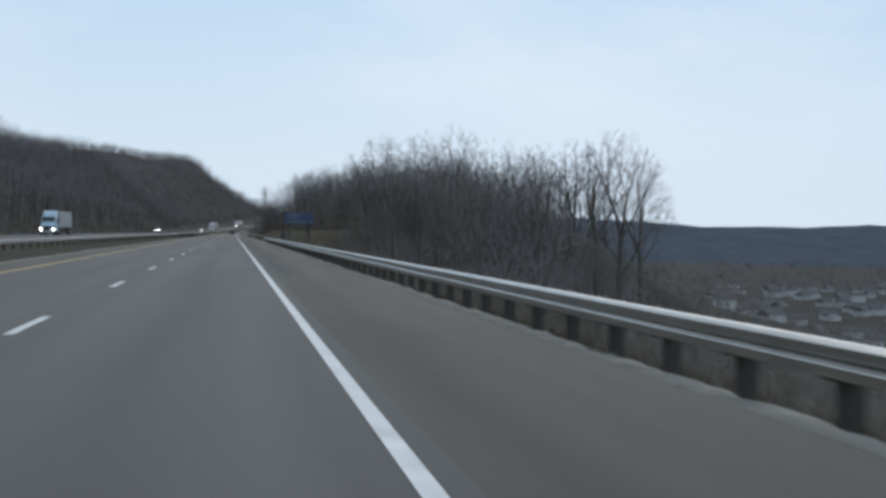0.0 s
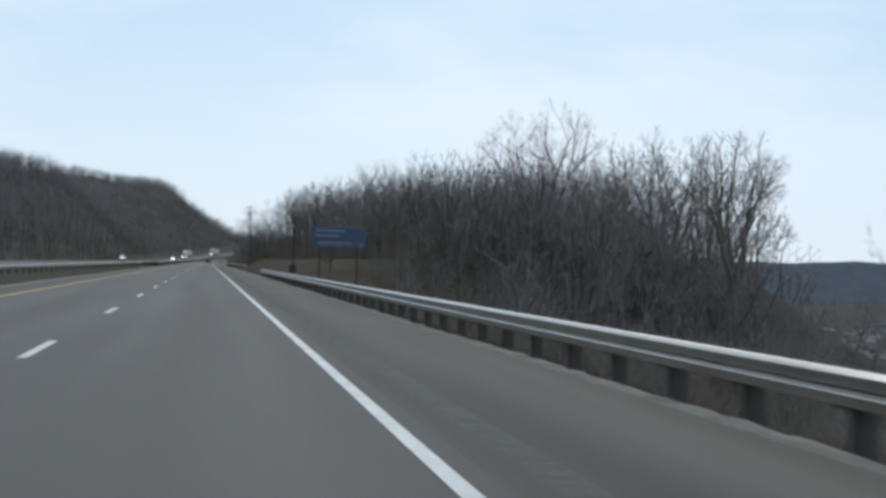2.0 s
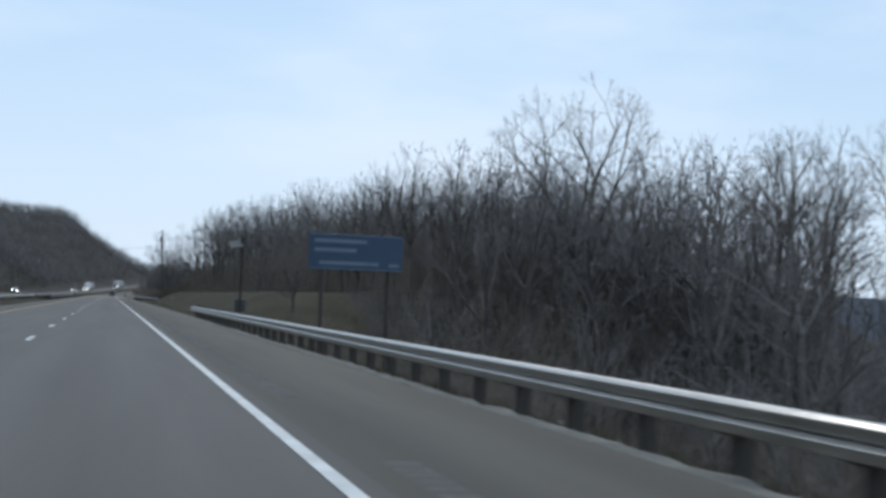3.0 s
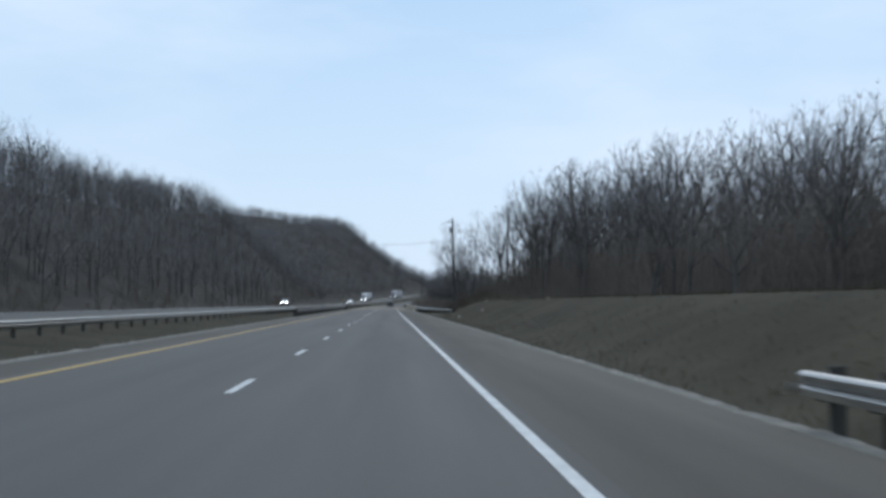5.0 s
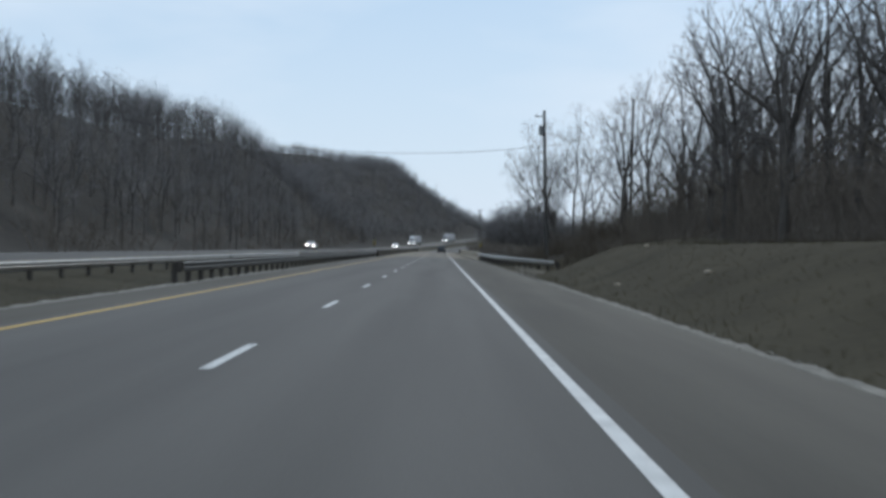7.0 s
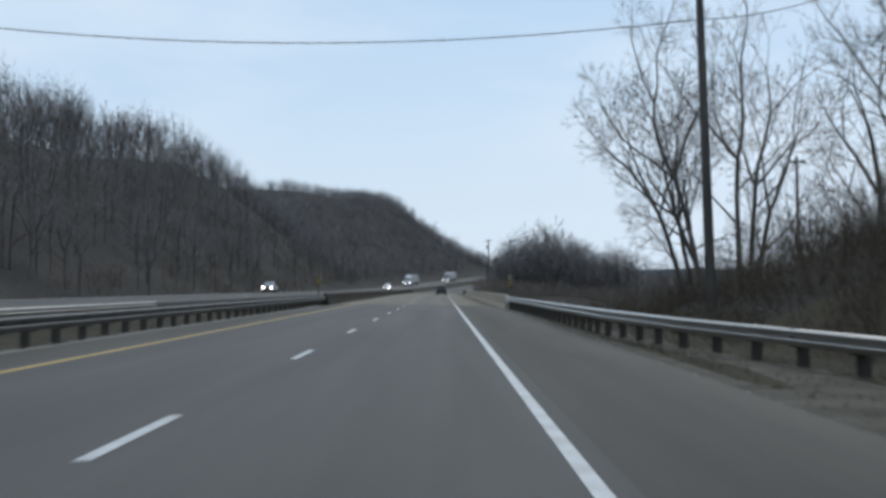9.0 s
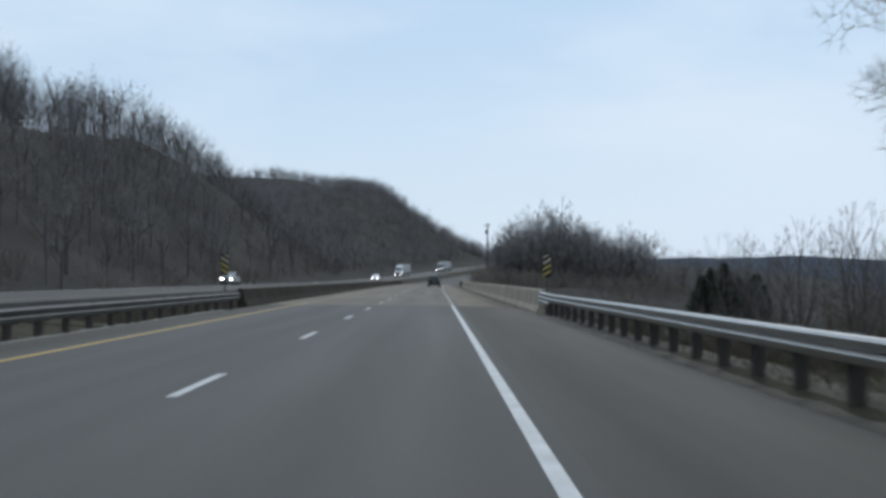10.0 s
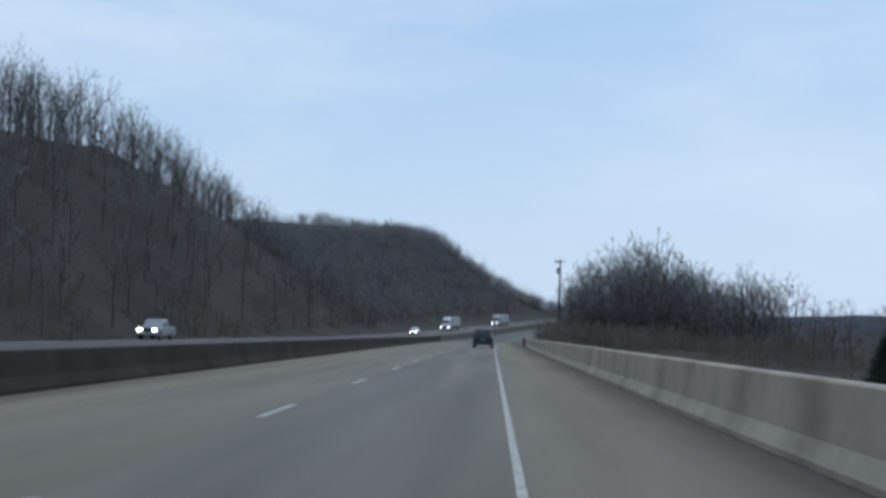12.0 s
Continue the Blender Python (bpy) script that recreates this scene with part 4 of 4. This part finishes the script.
# ---- signs and markers ----
def marker(label, x, y, z, flip):
    m = thing("object_marker", label, "road sign", "bridge end markers", at=pose(x, y, z))
    part("post", box(0.06, 0.05, 2.4, 0, 0.03, 0.7, 0.006), M_OLDSTEEL, m)
    part("panel", box(0.31, 0.012, 0.92, 0, -0.01, 1.83, 0.003), M_BLACK, m, "black sheeting")
    for i in range(4):
        c = 1.48 + 0.235 * i
        s = flip
        v = [(-0.15, -0.022, c - 0.09 * s), (0.15, -0.022, c + 0.09 * s), (0.15, -0.022, c + 0.09 * s + 0.1), (-0.15, -0.022, c - 0.09 * s + 0.1)]
        v = [(a, b, min(max(h, 1.375), 2.285)) for a, b, h in v]
        part("stripe", (v + [(a, b + 0.004, h) for a, b, h in v], [(0, 1, 2, 3), (7, 6, 5, 4), (0, 4, 5, 1), (1, 5, 6, 2), (2, 6, 7, 3), (3, 7, 4, 0)]), M_AMBER if i < 2 else M_PALEAMBER, m, "yellow slanting stripe")
    return m


marker("yellow and black striped marker at the bridge barrier", 3.55, 323.4, 0.0, 1)
marker("yellow and black striped marker at the median rail end", -9.5, 325.6, 0.0, -1)

sign = thing("blue_sign", "blue information sign with pale lines on two posts behind the rail", "road sign", at=pose(6.26, 89.5, -0.28, 0, 0, 4) @ Matrix.Scale(1.21, 4))
for x in (-0.95, 0.95):
    part("post", box(0.09, 0.09, 6.6, x, 0.08, -0.3, 0.01), M_POST, sign)
face = part("panel", box(2.72, 0.02, 1.0, 0, 0, 2.63, 0.006), M_BLUE, sign, "blue sheeting")
for w, x, z, h in ((1.5, -0.45, 2.93, 0.1), (1.2, -0.6, 2.68, 0.1), (1.7, -0.2, 2.32, 0.1), (0.3, 1.1, 2.3, 0.1), (2.66, 0, 3.1, 0.02), (2.66, 0, 2.16, 0.02)):
    part("line_of_writing", box(w, 0.006, h, x, -0.014, z), M_SIGNWHITE, face)

cab = thing("roadside_post", "tall dark post with a tilted panel and grey box", "post", at=pose(5.88, 122.0, float(terrain(5.88, 122))))
zb = -float(terrain(5.88, 122))
part("post", box(0.14, 0.14, zb + 4.98 + 0.5, 0, 0, (zb + 4.98 - 0.5) / 2, 0.015), M_POST, cab)
part("solar_panel", box(0.8, 0.72, 0.04, -0.36, 0, zb + 4.44, 0.006, rot=Matrix.Rotation(radians(-8), 4, "Y") @ Matrix.Rotation(radians(36), 4, "X")), M_SIGNBACK, cab, "tilted grey panel seen from below")
part("bracket", rod((-0.42, 0, zb + 4.43), (0, 0, zb + 4.1), 0.025, 0.025), M_OLDSTEEL, cab)
part("equipment_box", box(0.66, 0.36, 0.75, 0.02, 0.22, zb + 0.75, 0.02), M_BOX, cab, "dark grey metal equipment box")


# ---- utility poles and wires ----
def pole(label, x, y, z, top, r=0.17, leanx=0.0, arm=0.0, can=False):
    p = thing("utility_pole", label, "utility pole", "utility poles", at=pose(x, y, z))
    part("shaft", rod((0, 0, -1), (leanx, 0, top - z), r, r * 0.62, 12), M_POLE, p, smooth=False)
    at = lambda s: (leanx * s / (top - z), 0, s)
    if arm:
        h = top - z - 0.35
        part("crossarm", box(arm, 0.1, 0.12, at(h)[0], -0.14, h, 0.01), M_POLE, p)
        for q in (-0.45, -0.2, 0.25, 0.45):
            part("insulator", rod((at(h)[0] + arm * q, -0.14, h + 0.06), (at(h)[0] + arm * q, -0.14, h + 0.2), 0.04, 0.025), M_CERAMIC, p)
    if can:
        h = top - z - 1.75
        part("transformer", rod((at(h)[0] - 0.32, 0, h - 0.45), (at(h)[0] - 0.32, 0, h + 0.4), 0.2, 0.2, 14), M_CERAMIC, p, "grey transformer can")
        part("bracket", box(0.3, 0.08, 0.08, at(h)[0] - 0.16, 0, h + 0.2), M_OLDSTEEL, p)
        part("crossarm", box(0.9, 0.08, 0.09, at(h + 1.2)[0] - 0.4, -0.12, h + 1.2, 0.01), M_POLE, p)
        part("insulator", rod((at(h)[0] - 0.75, -0.12, h + 1.25), (at(h)[0] - 0.75, -0.12, h + 1.42), 0.04, 0.025), M_CERAMIC, p)
    return p


def wire(label, a, b, sag, r=0.02):
    """A hanging cable between two points."""
    a, b = np.array(a), np.array(b)
    s = np.linspace(0, 1, 41)[:, None]
    pts = a + (b - a) * s
    pts[:, 2] -= (sag * 4 * s * (1 - s))[:, 0]
    ring = np.array([(0, math.cos(q), math.sin(q)) for q in np.arange(5) * 2 * math.pi / 5]) * r
    v = (pts[:, None, :] + ring[None]).reshape(-1, 3)
    f = [(5 * i + k, 5 * i + (k + 1) % 5, 5 * i + 5 + (k + 1) % 5, 5 * i + 5 + k) for i in range(40) for k in range(5)]
    return tagged(new("overhead_wire", mesh_of("overhead_wire", v, f, M_TRIM)), label, "cable", "overhead wires")


ZP = float(terrain(7.93, 284.5))
pole("tall dark wooden utility pole with a transformer behind the guardrail", 8.15, 284.5, ZP, 13.7, 0.19, -0.6, 0, True)
pole("dark wooden utility pole among the bank trees", 16.0, 288.0, float(terrain(16, 288)), 15.4, 0.17, 0.0, 0, False)
pole("short leaning utility pole behind the brush", 19.9, 313.0, float(terrain(19.9, 313)), 9.2, 0.13, -0.3, 0.9, False)
pole("distant utility pole with a crossarm beyond the bridge", 9.8, 521.3, float(terrain(9.8, 521.3)), 12.8, 0.2, 0.15, 1.5, True)
pole("weathered utility pole on the wooded hillside", -62.0, 284.5, float(terrain(-62, 284.5)), float(terrain(-62, 284.5)) + 9.5, 0.16, 0.0, 1.2, False)
wire("thin black cable sagging across the road between poles", (7.45, 284.3, 10.5), (-62.0, 284.5, float(terrain(-62, 284.5)) + 9.0), 5.6)
wire("thin black cable between the two bank poles", (7.45, 284.3, 10.5), (16.0, 288.0, 13.6), 0.5)


# ---- vehicles ----
def wheel(parent, x, y, r, w):
    t = part("wheel", rod((-w / 2, 0, 0), (w / 2, 0, 0), r, r, 20), M_TYRE, parent, place=pose(x, y, r))
    s = 1 if x > 0 else -1
    part("rim", rod((s * w * 0.42, 0, 0), (s * (w / 2 + 0.012), 0, 0), r * 0.62, r * 0.58, 16), M_RIM, t)


def shell(stations):
    """A hull lofted through rings: (y, half width low, half width high, z low, z waist, z top, half width top)."""
    v, f = [], []
    for y, wl_, wh, zl, zw, zt, wt in stations:
        v += [(-wl_, y, zl), (-wh, y, (zl + zw) * 0.5), (-wh * 0.99, y, zw), (-wt, y, zt - 0.04), (-wt * 0.85, y, zt), (wt * 0.85, y, zt), (wt, y, zt - 0.04), (wh * 0.99, y, zw), (wh, y, (zl + zw) * 0.5), (wl_, y, zl)]
    n = 10
    for i in range(len(stations) - 1):
        for j in range(n):
            a, b = i * n + j, i * n + (j + 1) % n
            f.append((a, b, b + n, a + n))
    f += [tuple(range(n))[::-1], tuple(range((len(stations) - 1) * n, len(stations) * n))]
    return v, f


def passenger_car(label, category, paint, at, kind="suv", lights=False):
    c = thing(kind, label, category, "vehicles", at=at)
    tall = {"suv": 1.74, "car": 1.45}[kind]
    L, W = {"suv": (4.7, 0.93), "car": (4.6, 0.9)}[kind]
    h = L / 2
    waist = 1.02 if kind == "suv" else 0.9
    part("body", shell([(-h, W * 0.8, W * 0.86, 0.42, 0.72, 0.78, W * 0.8), (-h + 0.12, W * 0.9, W * 0.95, 0.3, waist - 0.12, waist - 0.02, W * 0.9), (-h + 1.1, W * 0.95, W, 0.26, waist, waist + 0.03, W * 0.92),
                       (h - 0.5, W * 0.95, W, 0.26, waist, waist + 0.04, W * 0.92), (h - 0.1, W * 0.93, W * 0.98, 0.32, waist, waist + 0.03, W * 0.9), (h, W * 0.85, W * 0.9, 0.45, waist - 0.1, waist - 0.06, W * 0.82)]), paint, c)
    back = h - 0.12 if kind == "suv" else h - 0.75
    part("cabin", shell([(-h + 1.15, W * 0.86, W * 0.9, waist, waist + 0.02, waist + 0.06, W * 0.84), (-h + 1.95, W * 0.86, W * 0.9, waist, waist + 0.2, tall - 0.04, W * 0.74), (0.3, W * 0.86, W * 0.9, waist, waist + 0.2, tall, W * 0.74),
                        (back - 0.45, W * 0.86, W * 0.9, waist, waist + 0.2, tall - 0.04, W * 0.72), (back, W * 0.84, W * 0.88, waist, waist + 0.04, waist + 0.1, W * 0.8)]), paint, c)
    part("rear_window", ([(-W * 0.62, back - 0.36, tall - 0.14), (W * 0.62, back - 0.36, tall - 0.14), (W * 0.72, back + 0.015, waist + 0.16), (-W * 0.72, back + 0.015, waist + 0.16)], [(3, 2, 1, 0)]), M_GLASS, c)
    part("windscreen", ([(-W * 0.7, -h + 1.22, waist + 0.1), (W * 0.7, -h + 1.22, waist + 0.1), (W * 0.64, -h + 1.9, tall - 0.1), (-W * 0.64, -h + 1.9, tall - 0.1)], [(0, 1, 2, 3)]), M_GLASS, c)
    for s in (-1, 1):
        for y0, y1 in ((-h + 1.75, -0.05), (0.05, back - 0.6)):
            v = [(s * W * 0.925, y0, waist + 0.08), (s * W * 0.925, y1, waist + 0.08), (s * W * 0.79, y1 - 0.05, tall - 0.14), (s * W * 0.79, y0 + 0.3, tall - 0.14)]
            part("side_window", (v, [(0, 1, 2, 3) if s > 0 else (3, 2, 1, 0)]), M_GLASS, c)
        for y in (-h + 0.9, h - 0.95):
            wheel(c, s * (W - 0.12), y, 0.35, 0.23)
        part("tail_lamp", box(0.16, 0.06, 0.3, s * W * 0.78, h - 0.03, waist - 0.16, 0.02), M_TAIL, c, "red tail lamp")
        part("headlamp", box(0.32, 0.07, 0.16, s * W * 0.66, -h - 0.01, 0.74, 0.03), M_LAMP if lights else M_RIM, c, "lit white headlamp" if lights else "")
        part("mirror", box(0.2, 0.12, 0.15, s * (W + 0.08), -h + 1.75, waist + 0.12, 0.03), paint, c)
    part("bumper", box(W * 1.8, 0.16, 0.26, 0, h - 0.02, 0.46, 0.05), M_TRIM, c)
    part("number_plate", box(0.34, 0.02, 0.16, 0, h + 0.05, waist - 0.28), M_SIGNWHITE, c)
    return c


def pickup(label, paint, at):
    c = thing("pickup_truck", label, "pickup truck", "vehicles", at=at)
    W, h = 0.98, 2.85
    part("body", shell([(-h, W * 0.85, W * 0.9, 0.5, 0.98, 1.06, W * 0.85), (-h + 0.15, W * 0.93, W * 0.98, 0.42, 1.1, 1.16, W * 0.92), (-h + 1.5, W * 0.95, W, 0.4, 1.12, 1.2, W * 0.93), (0.75, W * 0.95, W, 0.4, 1.12, 1.2, W * 0.93)]), paint, c)
    part("cab", shell([(-h + 1.5, W * 0.88, W * 0.92, 1.12, 1.2, 1.24, W * 0.86), (-h + 2.25, W * 0.88, W * 0.92, 1.12, 1.35, 1.86, W * 0.76), (0.5, W * 0.88, W * 0.92, 1.12, 1.35, 1.88, W * 0.76), (0.78, W * 0.88, W * 0.92, 1.12, 1.3, 1.78, W * 0.76)]), paint, c)
    for s in (-1, 1):
        part("bed_side", box(0.1, 2.05, 0.75, s * (W - 0.06), 1.82, 0.83, 0.03), paint, c)
        v = [(s * W * 0.94, -h + 2.1, 1.28), (s * W * 0.94, 0.5, 1.28), (s * W * 0.82, 0.45, 1.74), (s * W * 0.82, -h + 2.35, 1.74)]
        part("side_window", (v, [(0, 1, 2, 3) if s > 0 else (3, 2, 1, 0)]), M_GLASS, c)
        part("headlamp", box(0.34, 0.07, 0.2, s * W * 0.68, -h - 0.01, 0.88, 0.03), M_LAMP, c, "lit white headlamp")
        for y in (-h + 1.0, h - 1.15):
            wheel(c, s * (W - 0.12), y, 0.4, 0.26)
        part("mirror", box(0.22, 0.12, 0.2, s * (W + 0.12), -h + 2.0, 1.35, 0.03), M_TRIM, c)
    part("bed_floor", box(W * 1.8, 2.05, 0.08, 0, 1.82, 0.7), M_TRIM, c)
    part("tailgate", box(W * 1.85, 0.1, 0.7, 0, h - 0.03, 0.84, 0.03), paint, c)
    part("grille", box(0.9, 0.05, 0.34, 0, -h - 0.01, 0.82, 0.02), M_TRIM, c)
    part("bumper", box(W * 1.85, 0.18, 0.24, 0, -h - 0.03, 0.55, 0.05), M_RIM, c)
    part("windscreen", ([(-W * 0.74, -h + 1.6, 1.26), (W * 0.74, -h + 1.6, 1.26), (W * 0.68, -h + 2.22, 1.8), (-W * 0.68, -h + 2.22, 1.8)], [(0, 1, 2, 3)]), M_GLASS, c)
    return c


def lorry(label, paint, at, lit=True):
    c = thing("articulated_lorry", label, "lorry", "vehicles", at=at)
    part("bonnet", shell([(-4.0, 0.85, 0.95, 0.5, 1.3, 1.5, 0.8), (-3.7, 1.0, 1.05, 0.45, 1.55, 1.72, 0.88), (-2.5, 1.1, 1.15, 0.45, 1.75, 1.95, 0.98)]), paint, c)
    part("cab", shell([(-2.5, 1.15, 1.2, 0.5, 1.9, 2.2, 1.1), (-2.0, 1.15, 1.22, 0.5, 2.0, 2.95, 1.08), (-0.2, 1.18, 1.22, 0.5, 2.2, 3.1, 1.12)]), paint, c)
    part("roof_fairing", shell([(-1.9, 1.0, 1.02, 2.9, 2.98, 3.05, 0.95), (-0.9, 1.08, 1.1, 2.95, 3.3, 3.75, 1.0), (-0.2, 1.1, 1.12, 2.95, 3.5, 3.95, 1.05)]), paint, c)
    part("windscreen", ([(-1.02, -2.53, 2.22), (1.02, -2.53, 2.22), (0.96, -2.07, 2.9), (-0.96, -2.07, 2.9)], [(0, 1, 2, 3)]), M_GLASS, c)
    part("grille", box(1.1, 0.06, 0.8, 0, -4.02, 1.0, 0.03), M_TRIM, c)
    part("bumper", box(2.3, 0.25, 0.4, 0, -4.0, 0.5, 0.06), M_RIM, c)
    part("trailer", box(2.59, 14.6, 2.75, 0, 8.2, 2.6, 0.05), M_TRAILER, c, "plain pale trailer body")
    part("chassis", box(0.9, 16.0, 0.25, 0, 6.6, 1.05, 0.02), M_TRIM, c)
    for s in (-1, 1):
        v = [(s * 1.225, -1.85, 2.1), (s * 1.225, -0.9, 2.1), (s * 1.16, -0.9, 2.75), (s * 1.16, -1.8, 2.75)]
        part("side_window", (v, [(0, 1, 2, 3) if s > 0 else (3, 2, 1, 0)]), M_GLASS, c)
        part("headlamp", box(0.34, 0.08, 0.2, s * 0.92, -3.98, 0.95, 0.03), M_LAMP if lit else M_RIM, c, "lit white headlamp")
        part("mirror", box(0.18, 0.1, 0.6, s * 1.42, -2.3, 2.4, 0.03), M_TRIM, c)
        part("stack", rod((s * 1.05, 0.1, 1.0), (s * 1.05, 0.1, 3.7), 0.07, 0.07), M_RIM, c)
        for y in (-3.1, 1.0, 2.3, 13.0, 14.3):
            wheel(c, s * 1.05, y, 0.5, 0.34)
    return c


def on_road(u, y, back=False, lift=0.0):
    e = 4.0
    yaw = math.degrees(math.atan2(-(float(bend(y + e)) - float(bend(y - e))), 2 * e))
    pit = math.degrees(math.atan2(float(grade(y + e)) - float(grade(y - e)), 2 * e))
    return pose(u + float(bend(y)), y, float(grade(y)) + slope(u) + lift, pit, 0, yaw) @ (pose(0, 0, 0, 0, 0, 180) if back else Matrix())


passenger_car("dark blue-grey SUV driving ahead in the lane", "car", M_CARDARK, on_road(-1.2, 452, True), "suv")
lorry("pale blue articulated lorry with a grey trailer and lit headlamps", M_TRUCKBLUE, on_road(-30.5, 160, False, 0.13))
pickup("silver pickup truck with lit headlamps on the opposite road", M_CARSILVER, on_road(-31.0, 449, False, 0.13))
passenger_car("white SUV with lit headlamps on the opposite road", "car", M_CARWHITE, on_road(-24.5, 612, False, 0.13), "suv", True)
lorry("white-nosed articulated lorry far off on the opposite road", M_CARWHITE, on_road(-28.5, 690, False, 0.13))
lorry("dark articulated lorry climbing away on the far rise", M_TRAILER, on_road(-27.0, 770, False, 0.13))
for y, u in ((478, 3.0), (505, 3.2)):
    m = thing("edge_marker_post", "short dark marker post at the end of the barrier", "post", "edge markers", at=on_road(u, y))
    part("post", box(0.3, 0.2, 0.9, 0, 0, 0.42, 0.03), M_POST, m)
    part("reflector", box(0.2, 0.02, 0.12, 0, -0.11, 0.72), M_SIGNBACK, m)


# ---- the town in the valley ----
def house(x, y, w, d, hgt, yaw):
    z = float(terrain(x, y))
    o = thing("house", "small pale house with a grey roof among the valley trees", "house", "valley houses", at=pose(x, y, z, 0, 0, yaw))
    part("wall", box(w, d, hgt + 1, 0, 0, (hgt - 1) / 2), M_HOUSE, o)
    part("roof", prism([(-d / 2 - 0.4, hgt - 0.05), (d / 2 + 0.4, hgt - 0.05), (0, hgt + d * 0.38)], -w / 2 - 0.4, w / 2 + 0.4), M_ROOF, o)
    for k in (-0.28, 0.28):
        wi = part("window", box(1.0, 0.06, 1.3, w * k, -d / 2 - 0.02, hgt * 0.55), M_SIGNWHITE, o)
        part("pane", box(0.84, 0.02, 1.14, w * k, -d / 2 - 0.06, hgt * 0.55), M_GLASS, wi)


for i in range(90):
    near = i % 4 < 3
    y = rng.uniform(640, 1150) if near else rng.uniform(480, 1500)
    house(y * rng.uniform(0.42, 0.72), y, rng.uniform(9, 16), rng.uniform(7, 10), rng.uniform(3, 6), rng.uniform(-40, 40))

# ---- rumble strip, tufts, litter ----
vs, fs = [], []
for i in range(420):
    y = -6 + 0.32 * i + (0.0 if i % 2 else 0.03)
    if y < 60 or 66 < y < 118:
        b = len(vs)
        for h, e in ((0.0, 0.0), (0.012, 0.02)):
            vs += [(q, w, slope(q) + h) for q, w in ((0.55 + e, y + e), (0.86 - e, y + e), (0.86 - e, y + 0.09 - e), (0.55 + e, y + 0.09 - e))]
        fs += [(b, b + 1, b + 5, b + 4), (b + 1, b + 2, b + 6, b + 5), (b + 2, b + 3, b + 7, b + 6), (b + 3, b, b + 4, b + 7), (b + 4, b + 5, b + 6, b + 7)]
rum = part("rumble_strip", (vs, fs), M_RUMBLE, road, "worn rumble strip bars in the shoulder")
rum["kind"] = "stuff"

k = 5200
gy = rng.uniform(-45, 323, k)
gx = np.where(rng.rand(k) < 0.7, 3.12 + np.abs(rng.normal(0, 0.28, k)), -9.0 - np.abs(rng.normal(0, 0.3, k)))
gz = np.where(gx > 0, -0.03 * np.minimum(gx, 3.3) - 0.1 * np.clip(gx - 3.25, 0, 1), -0.015)
base = np.stack([gx, gy, gz - 0.012], 1)
v, f = cones(base, base + np.stack([rng.normal(0, 0.012, k), rng.normal(0, 0.012, k), rng.uniform(0.02, 0.045, k)], 1), rng.uniform(0.012, 0.038, k))
tagged(new("gravel", mesh_of("gravel", v, f, M_STONES)), "loose pale gravel along the edges of the pavement", "gravel", kind="stuff")

p0, p1, rr = [], [], []
for i in range(42000):
    side = rng.rand()
    y = rng.uniform(-50, 345)
    if side < 0.35:
        x = -9.5 - 8.5 * rng.rand() ** 1.3
        y = min(y, 322)
    elif y > 116 and y < 290:
        x = 3.5 + 12 * rng.rand() ** 1.2
    else:
        x = 3.7 + 2.5 * rng.rand()
        y = min(y, 322)
    z = float(terrain(x, y))
    h = rng.uniform(0.04, 0.15) * (1.5 if 3.5 < x < 4.6 or x > 9 else 1)
    p0.append((x, y, z - 0.03))
    p1.append((x + rng.normal(0, 0.09), y + rng.normal(0, 0.09), z + h))
    rr.append(rng.uniform(0.006, 0.014))
v, f = cones(p0, p1, np.array(rr))
tagged(new("grass", mesh_of("grass", v, f, M_BLADE)), "short dry winter grass tufts along the verges", "grass", kind="stuff")

for i in range(4):
    x, y = rng.uniform(5, 10), rng.uniform(190, 250)
    bm = bmesh.new()
    bmesh.ops.create_icosphere(bm, subdivisions=2, radius=0.11)
    for q in bm.verts:
        q.co = Vector((q.co.x * 1.3, q.co.y, q.co.z * 0.6)) * (1 + 0.35 * noise.noise(q.co * 9 + Vector((i, 0, 0))))
    tagged(part("stone", bm, M_CONC, place=pose(x, y, float(terrain(x, y)) + 0.06, 0, 0, 40 * i)), "pale stone lying on the grassy bank", "stone", "bank stones")

bm = bmesh.new()
bmesh.ops.create_icosphere(bm, subdivisions=2, radius=0.08)
for q in bm.verts:
    q.co = Vector((q.co.x * 1.1, q.co.y * 0.8, q.co.z * 0.35)) * (1 + 0.5 * noise.noise(q.co * 14))
tagged(part("paper_litter", bm, M_CARWHITE, place=pose(3.32, 16.6, -0.075, 0, 0, 20)), "crumpled white paper lying on the gravel edge", "litter")
